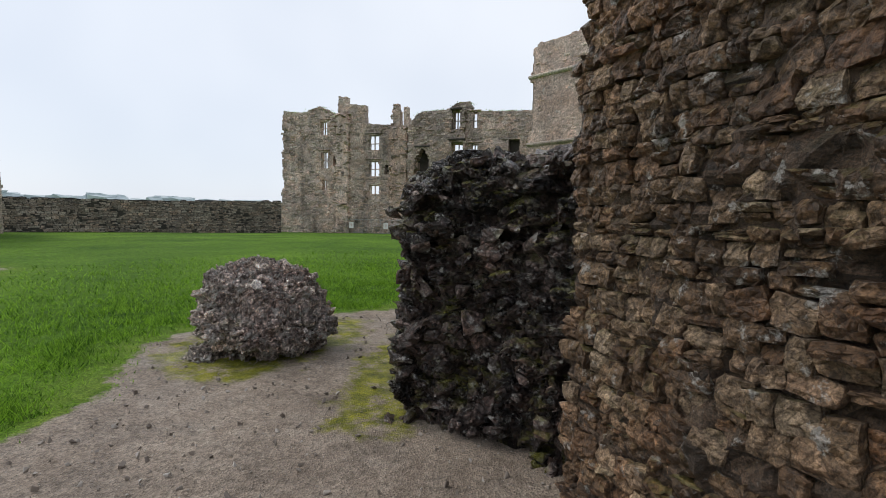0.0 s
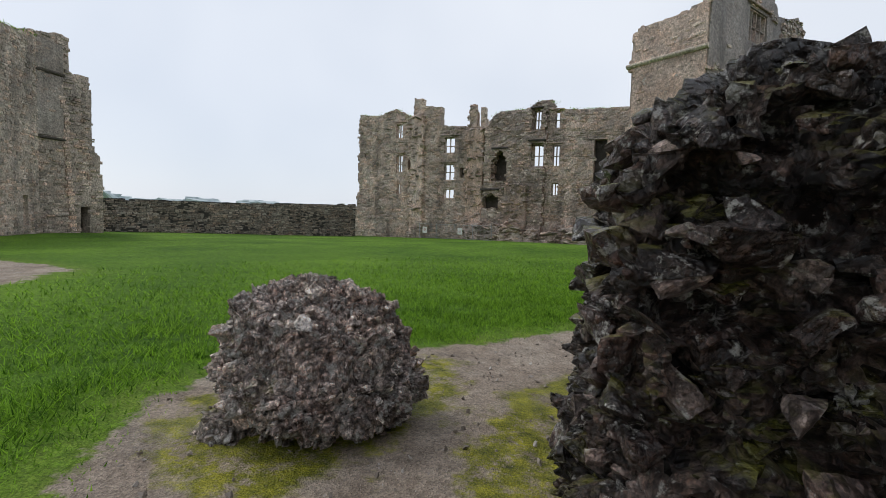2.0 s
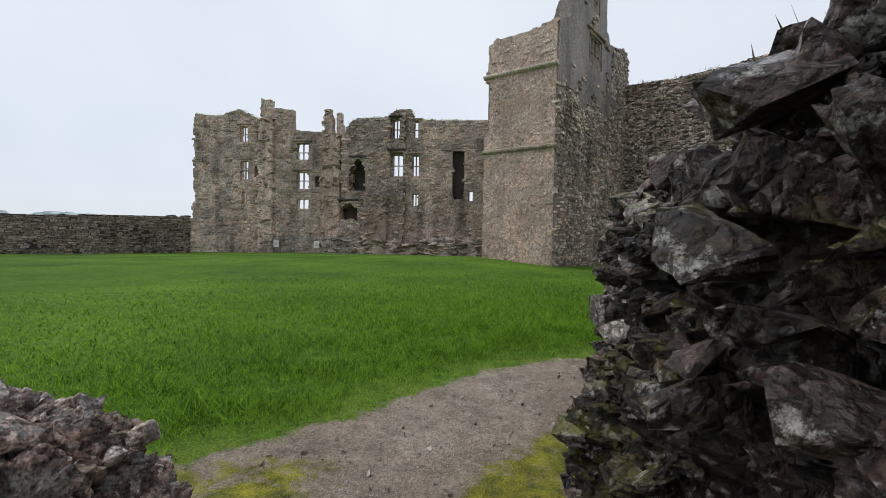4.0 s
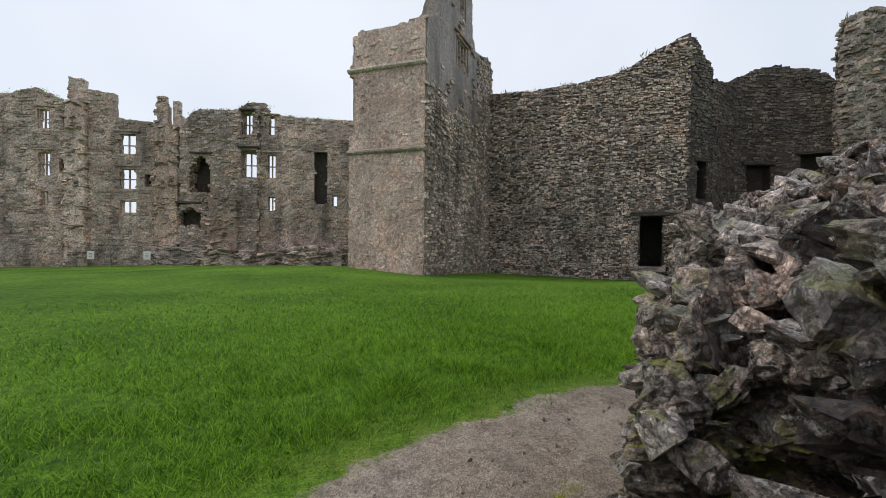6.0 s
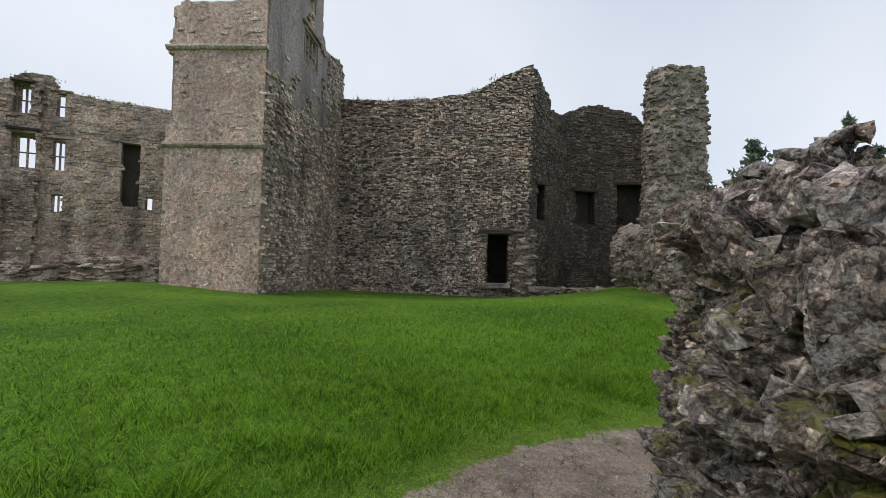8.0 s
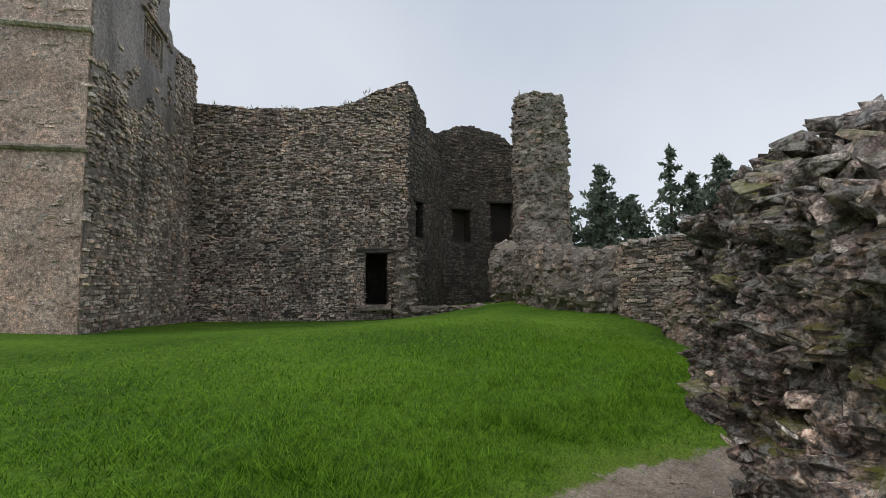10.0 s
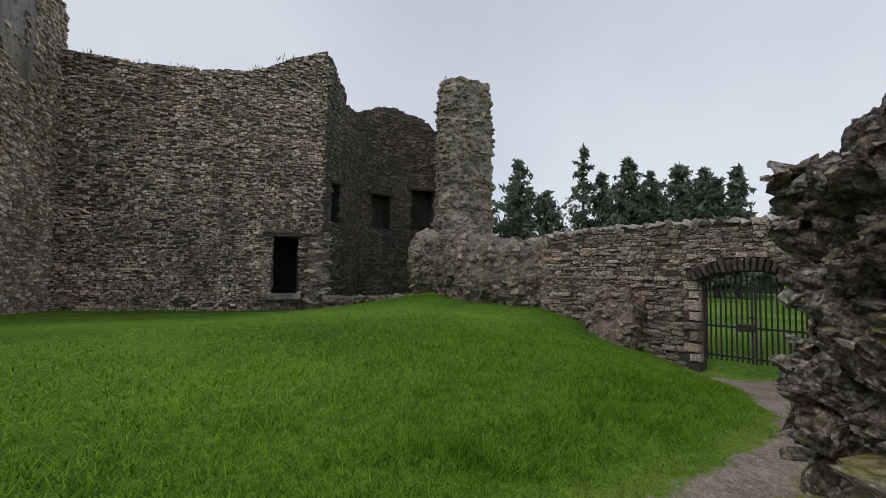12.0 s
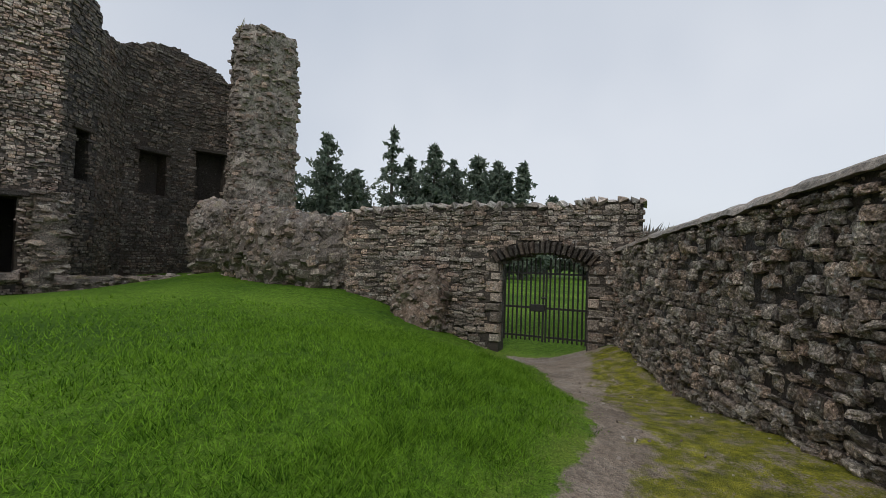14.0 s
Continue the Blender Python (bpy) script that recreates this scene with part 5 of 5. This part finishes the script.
boulder = rubble_mass("masonry_boulder", [(-1.94 + 0.77 * math.cos(a) * (1.0 + 0.08 * math.sin(2 * a + 0.6)), 5.02 + 0.82 * math.sin(a)) for a in np.linspace(0, 2 * math.pi, 24, endpoint=False)],
                      lambda x, y: 1.08 - 0.58 * min(1.0, ((x + 2.12) ** 2 / 0.85 + (y - 5.05) ** 2 / 0.8)) ** 1.3 + 0.05 * smooth_noise(x * 4, y * 4), -0.02,
                      "rounded grey boulder of fallen mortared masonry on gravel", "boulder", lean=lambda f, x, y: -0.3 * (1 - min(1, f * 2.0)) ** 1.4 - 0.10 * max(0.0, f - 0.6) / 0.4, bumps=0.06, stones=520, sizes=(0.03, 0.16),
                      flat=0.9, core=M_BOULDER, stone=M_BOULDER, near=lambda p: p.y < 5.2, most=300, n=400, levels=80, rings=90, seed=43, tilt=0.6, sink=1.15, piece="shard", relief=((0.2, 0.04), (0.09, 0.03), (0.04, 0.014)))
foot = rubble_mass("loose_stone", [(-2.62, 4.5), (-2.5, 4.36), (-2.32, 4.4), (-2.3, 4.56), (-2.45, 4.66)], lambda x, y: 0.15, -0.04, "dark loose stone at the foot of the boulder", "stone", bumps=0.02, stones=30, sizes=(0.05, 0.12),
                   n=30, levels=8, rings=4, most=0, seed=44)

near_wall = Wall("wall_near", 0.98, 2.55, -65.0, 5.2, profile((0, 3.6), (0.4, 4.2), (5.2, 4.6), ragged=0.15), -0.3, 1.2, cell=0.045, rough=0.05, material=M_BROWN_MORTAR, relief=((0.12, 0.12, 0.07), 0.03),
                 left=lambda z: 0.44 + 0.10 * smooth_noise(z * 2.6, 5) + 0.05 * smooth_noise(z * 8, 6) + 0.05 * max(0.0, z - 2.0), label="tall brown coursed rubble wall with deep joints")
near_wall.stones("stone", (0.045, 0.12), (0.045, 0.145), M_BROWN, depth=0.14, proud=0.028, seed=18, shape="slab", wild=0.09, skip=0.04, fill=0.95, near=lambda p: p.y > 0.3 and p.z < 3.2, most=300)

# ---------------------------------------------------------------- fence with signs before the far range
fence = tagged(new("metal_fence"), "grey steel mesh fence with two white notices", "fence")


def fence_point(s, z=0.0, out=2.4):
    return facade.at(s, z, out)


for i in range(5):
    s = 9.6 + 1.95 * i
    bm = bmesh.new()
    bmesh.ops.create_cone(bm, cap_ends=True, segments=8, radius1=0.035, radius2=0.035, depth=1.7)
    bmesh.ops.transform(bm, matrix=fence_point(s, 0.4), verts=bm.verts)
    part("post", bm, M_STEEL, fence)
    if i < 4:
        panel = part("mesh_panel", box_bm(fence_point(s + 0.975, 1.16), (1.9, 0.03, 0.04), 0.005), M_STEEL, fence)
        part("rail", box_bm(fence_point(s + 0.975, -0.2), (1.9, 0.03, 0.04), 0.005), M_STEEL, panel)
        for j in range(1, 14):
            part("wire", box_bm(fence_point(s + 1.95 * j / 14, 0.48), (0.012, 0.012, 1.34), 0.0), M_STEEL, panel)
for s in (10.25, 14.15):
    sign = part("notice", box_bm(fence_point(s, 0.55, 2.46), (0.5, 0.03, 0.62), 0.006), M_SIGN, fence, "white warning notice with red print")
    for z, w in ((0.68, 0.2), (0.57, 0.26), (0.46, 0.16)):
        part("print", box_bm(fence_point(s, z, 2.479), (w, 0.004, 0.03), 0.0), M_PRINT, sign)


# ---------------------------------------------------------------- plants
def conifer(x, y, height, spread, seed, name="conifer_tree", label="conifer with drooping ragged branches, greyed for mist", bare=0.12, sparse=1.0):
    rng = np.random.default_rng(seed)
    z0 = g_at(x, y) - 0.1
    root = tagged(new(name), label, "tree")
    root.location = (x, y, z0)
    bm = bmesh.new()
    bmesh.ops.create_cone(bm, cap_ends=True, segments=9, radius1=0.022 * height, radius2=0.03, depth=height)
    bmesh.ops.translate(bm, verts=bm.verts, vec=(0, 0, height / 2))
    for v in bm.verts:
        v.co.x += 0.25 * smooth_noise(v.co.z * 0.2, seed)
    part("trunk", bm, M_BARK, root)
    verts, faces, lv, lf = [], [], [], []
    f = bare
    while f < 0.99:
        z = height * f
        reach = 1.7 * spread * (1 - f) ** 0.75 * rng.uniform(0.6, 1.15) + 0.25
        for _ in range(int(rng.integers(4, 7))):
            if rng.random() > sparse:
                continue
            a = rng.uniform(0, 6.283)
            d = np.array([math.cos(a), math.sin(a)])
            ln = reach * rng.uniform(0.55, 1.1)
            droop = rng.uniform(-0.25, 0.12) * ln
            side = np.array([-d[1], d[0]])
            b = len(lv)
            r = 0.03 + 0.02 * (1 - f)
            lv += [(side[0] * r, side[1] * r, z), (-side[0] * r, -side[1] * r, z), (0, 0, z + r * 1.6), (d[0] * ln, d[1] * ln, z + droop)]
            lf += [(b, b + 1, b + 3), (b + 1, b + 2, b + 3), (b + 2, b, b + 3)]
            for _ in range(int(8 + ln * 14)):
                k = rng.uniform(0.15, 1.05)
                p = np.array([d[0] * ln * k, d[1] * ln * k, z + droop * k * k]) + rng.normal(0, 0.16, 3) * (0.6 + 0.3 * ln)
                size = rng.uniform(0.3, 0.75)
                e1 = rng.normal(0, 1, 3)
                e1[2] -= 0.5
                e1 *= size / np.linalg.norm(e1)
                e2 = np.cross(e1, rng.normal(0, 1, 3))
                e2 *= 0.34 * size / max(1e-6, np.linalg.norm(e2))
                b2 = len(verts)
                verts += [tuple(p - e2), tuple(p + e2), tuple(p + e1)]
                faces.append((b2, b2 + 1, b2 + 2))
        f += rng.uniform(0.02, 0.04)
    tagged(child(new("limbs", mesh_of("limbs", lv, lf, M_BARK)), root), kind="stuff")
    tagged(child(new("crown", mesh_of("crown", verts, faces, M_FIR)), root), kind="stuff")
    return root


TREES = [(57.5, 31.5, 14.0, 3.4), (59.5, 26.8, 17.2, 3.6), (60.5, 23.6, 13.0, 3.4), (66.0, 29.0, 14.0, 3.6), (61.0, 19.1, 18.6, 2.2), (63.5, 17.2, 15.2, 3.2), (61.6, 13.9, 16.6, 3.6), (64.0, 11.4, 15.4, 3.4),
         (61.7, 8.4, 15.6, 3.2), (63.5, 6.0, 15.0, 3.0), (61.6, 5.0, 13.6, 2.8), (61.4, 2.9, 14.4, 2.2), (68.0, -2.0, 11.4, 2.6), (67.0, -6.5, 11.0, 2.4), (60.0, 36.5, 13.5, 3.4), (64.0, 40.5, 14.0, 3.5)]
for i, (x, y, h, r) in enumerate(TREES):
    slim = i == 4
    conifer(x, y, h, r, 60 + i, label="slim wind-thinned conifer with a bare top" if slim else "conifer with drooping ragged branches, greyed for mist", sparse=0.55 if slim else 1.0)


def tuft(name, spots, n, height, spread, material, label, category="plant", seed=1, kind="", width=0.012):
    """Thin blades or twigs that fan out from spots."""
    rng = np.random.default_rng(seed)
    verts, faces = [], []
    for x, y, z in spots:
        for _ in range(n):
            p = np.array([x, y, z]) + np.r_[rng.normal(0, spread * 0.5, 2), 0]
            t = np.r_[rng.normal(0, 0.45, 2), 1.0] * height * rng.uniform(0.4, 1.1)
            s = np.r_[rng.normal(0, 1, 2), 0]
            s *= width / max(1e-6, np.linalg.norm(s))
            b = len(verts)
            verts += [tuple(p - s), tuple(p + s), tuple(p + t * 0.6 + s * 0.6), tuple(p + t + np.r_[rng.normal(0, height * 0.12, 2), 0])]
            faces += [(b, b + 1, b + 2), (b, b + 2, b + 3)]
    return tagged(new(name, mesh_of(name, verts, faces, material)), label, category, kind=kind)


tuft("wall_grass", [(*castle(u, 11.9), 14.0) for u in (20.8, 21.4, 22.0)], 60, 0.75, 0.4, M_DRY, "dry grass growing on the turret top", "grass", 3, "stuff", 0.02)
tuft("wall_grass", [(*castle(u, 11.3), curtain.top(u) - 0.05) for u in (1.2, 3.3, 5.4, 8.9, 10.4)], 26, 0.4, 0.5, M_DRY, "sparse dry grass along the wall top", "grass", 4, "stuff", 0.015)
tuft("wall_grass", [tuple(facade.at(s, facade.top(s) - 0.05, -0.3).translation) for s in np.arange(0.6, 28, 0.55) if not 7 < s < 16], 40, 0.14, 0.6, M_GRASS, "green grass and moss along the ruined wall top", "grass", 5, "stuff", 0.03)
tuft("wall_grass", [tuple(left_wall.at(s, left_wall.top(s) - 0.05, -0.4).translation) for s in np.arange(6, 14, 0.4)], 40, 0.15, 0.6, M_GRASS, "green grass along the left wall top", "grass", 6, "stuff", 0.03)
tuft("thorn_bush", [(22.0 + 0.7 * i, 3.2 - 0.5 * i, 0.6) for i in range(12)], 420, 2.3, 1.2, M_BUSH, "bare twiggy thorn hedge behind the boundary wall", "bush", 7, "stuff", 0.005)
tuft("rock_grass", [(x, y, top_a(x, y)) for x, y in ((0.5, 4.9), (0.62, 4.7), (0.8, 5.0))], 30, 0.13, 0.14, M_DRY, "dry grass tuft on the broken masonry", "grass", 8, "stuff", 0.0015)

# lawn: real blades where the walker passes, one sheet of mist-lightened colour beyond
LINE = np.array([(-3, 0), (-1.5, 3), (-1.0, 6), (0.5, 9), (3, 10.5), (5, 10.2), (9, 9), (12, 9)])


def lawn_points(count, seed):
    rng = np.random.default_rng(seed)
    x, y = rng.uniform(-16, 18, count), rng.uniform(-2, 30, count)
    d = np.full(count, 1e9)
    for a, b in zip(LINE, LINE[1:]):
        e = b - a
        t = np.clip(((x - a[0]) * e[0] + (y - a[1]) * e[1]) / (e @ e), 0, 1)
        d = np.minimum(d, np.hypot(x - a[0] - t * e[0], y - a[1] - t * e[1]))
    bare = np.maximum(signed_distance(PATH_EDGE, x, y), signed_distance(PUDDLE_EDGE, x, y))
    wob = np.array([smooth_noise(a * 1.6, b * 1.6) for a, b in zip(x, y)])
    keep = (rng.random(count) < 1.2 * np.exp(-d / 2.4)) & (d < 12) & (bare + 0.22 * wob + rng.normal(0, 0.07, count) < 0.03) & (x < 16.0) & (rng.random(count) < np.clip(-bare / 0.55 + 0.3 * wob, 0.22, 1))
    return x[keep], y[keep], d[keep], wob[keep], bare[keep], rng


bx, by, bd, bw, bb, rng = lawn_points(2600000, 11)
n_b = len(bx)
bz = ground_height(bx, by)
hgt = (0.034 + 0.05 * rng.random(n_b)) * (1 + 0.7 * np.clip(bw, -0.4, 0.8)) * (1 + 0.03 * bd) * np.clip(0.34 - bb * 1.1, 0.34, 1) * (1 + 1.2 * np.clip(bw * 3 - 0.5, 0, 1) * np.exp(-np.abs(bb + 1.2) / 0.8))
wid = (0.0035 + 0.003 * rng.random(n_b)) * (1 + 0.12 * bd)
ang = rng.uniform(0, 6.283, n_b)
lx, ly = rng.normal(0, 0.8, n_b) * hgt, rng.normal(0, 0.8, n_b) * hgt
bv = np.empty((n_b * 3, 3))
bv[0::3] = np.c_[bx - np.cos(ang) * wid, by - np.sin(ang) * wid, bz - 0.01]
bv[1::3] = np.c_[bx + np.cos(ang) * wid, by + np.sin(ang) * wid, bz - 0.01]
bv[2::3] = np.c_[bx + lx, by + ly, bz + hgt]
me = bpy.data.meshes.new("lawn_grass")
me.vertices.add(n_b * 3)
me.vertices.foreach_set("co", bv.ravel())
me.loops.add(n_b * 3)
me.loops.foreach_set("vertex_index", np.arange(n_b * 3))
me.polygons.add(n_b)
me.polygons.foreach_set("loop_start", np.arange(0, n_b * 3, 3))
me.polygons.foreach_set("loop_total", np.full(n_b, 3))
me.materials.append(M_GRASS)
me.update()
tagged(new("lawn_grass", me), "short wet bright green lawn grass", "grass", kind="stuff")

# gravel: small loose stones on the path
rng = np.random.default_rng(17)
px, py = rng.uniform(-4, 13, 70000), rng.uniform(-0.5, 10.2, 70000)
in_moss = np.max([signed_distance(e, px, py) for e in MOSS_EDGES], axis=0) > 0
ok = (signed_distance(PATH_EDGE, px, py) > 0.03) & (rng.random(70000) < np.where(in_moss, 0.1, 0.55))
px, py = px[ok], py[ok]
pz = ground_height(px, py) - 0.035
pebbles = []
for x, y, z in zip(px, py, pz):
    size = 0.006 + 0.034 * rng.random() ** 9
    pebbles.append(Matrix.Translation((x, y, z + 0.25 * size + 0.02 * smooth_noise(x * 1.3, y * 1.3))) @ Euler(rng.uniform(0, 6, 3)).to_matrix().to_4x4() @ Matrix.Diagonal((size * 1.4, size, size * 0.8, 1)))
gravel = tagged(new("path_gravel"), "wet grey-brown gravel scattered over the path", "gravel", kind="stuff")
lay_stones(gravel, "pebble", "pebble", pebbles, M_GRAVEL)

# far woods beyond the low wall, their haze put into the pale colour
rng = np.random.default_rng(23)
wv, wf = [], []
for i in range(1500):
    a = rng.uniform(-25, 75)
    r = rng.uniform(280, 330)
    x, y = -r * math.sin(radians(a)), r * math.cos(radians(a))
    h = 7.5 + 4.5 * smooth_noise(a * 0.35, 2) + 3 * smooth_noise(a * 1.3, 5)
    c = np.array([x, y, -1 + h * rng.random()])
    b = len(wv)
    for q in CHUNKS[i % 24][0]:
        wv.append(tuple(c + q * np.array([9, 9, 5.0])))
    wf += [tuple(b + k for k in g) for g in CHUNKS[i % 24][1]]
tagged(new("far_woods", mesh_of("far_woods", wv, wf, M_FAR)), "far woods coloured pale grey-green for mist", "woods", kind="stuff")
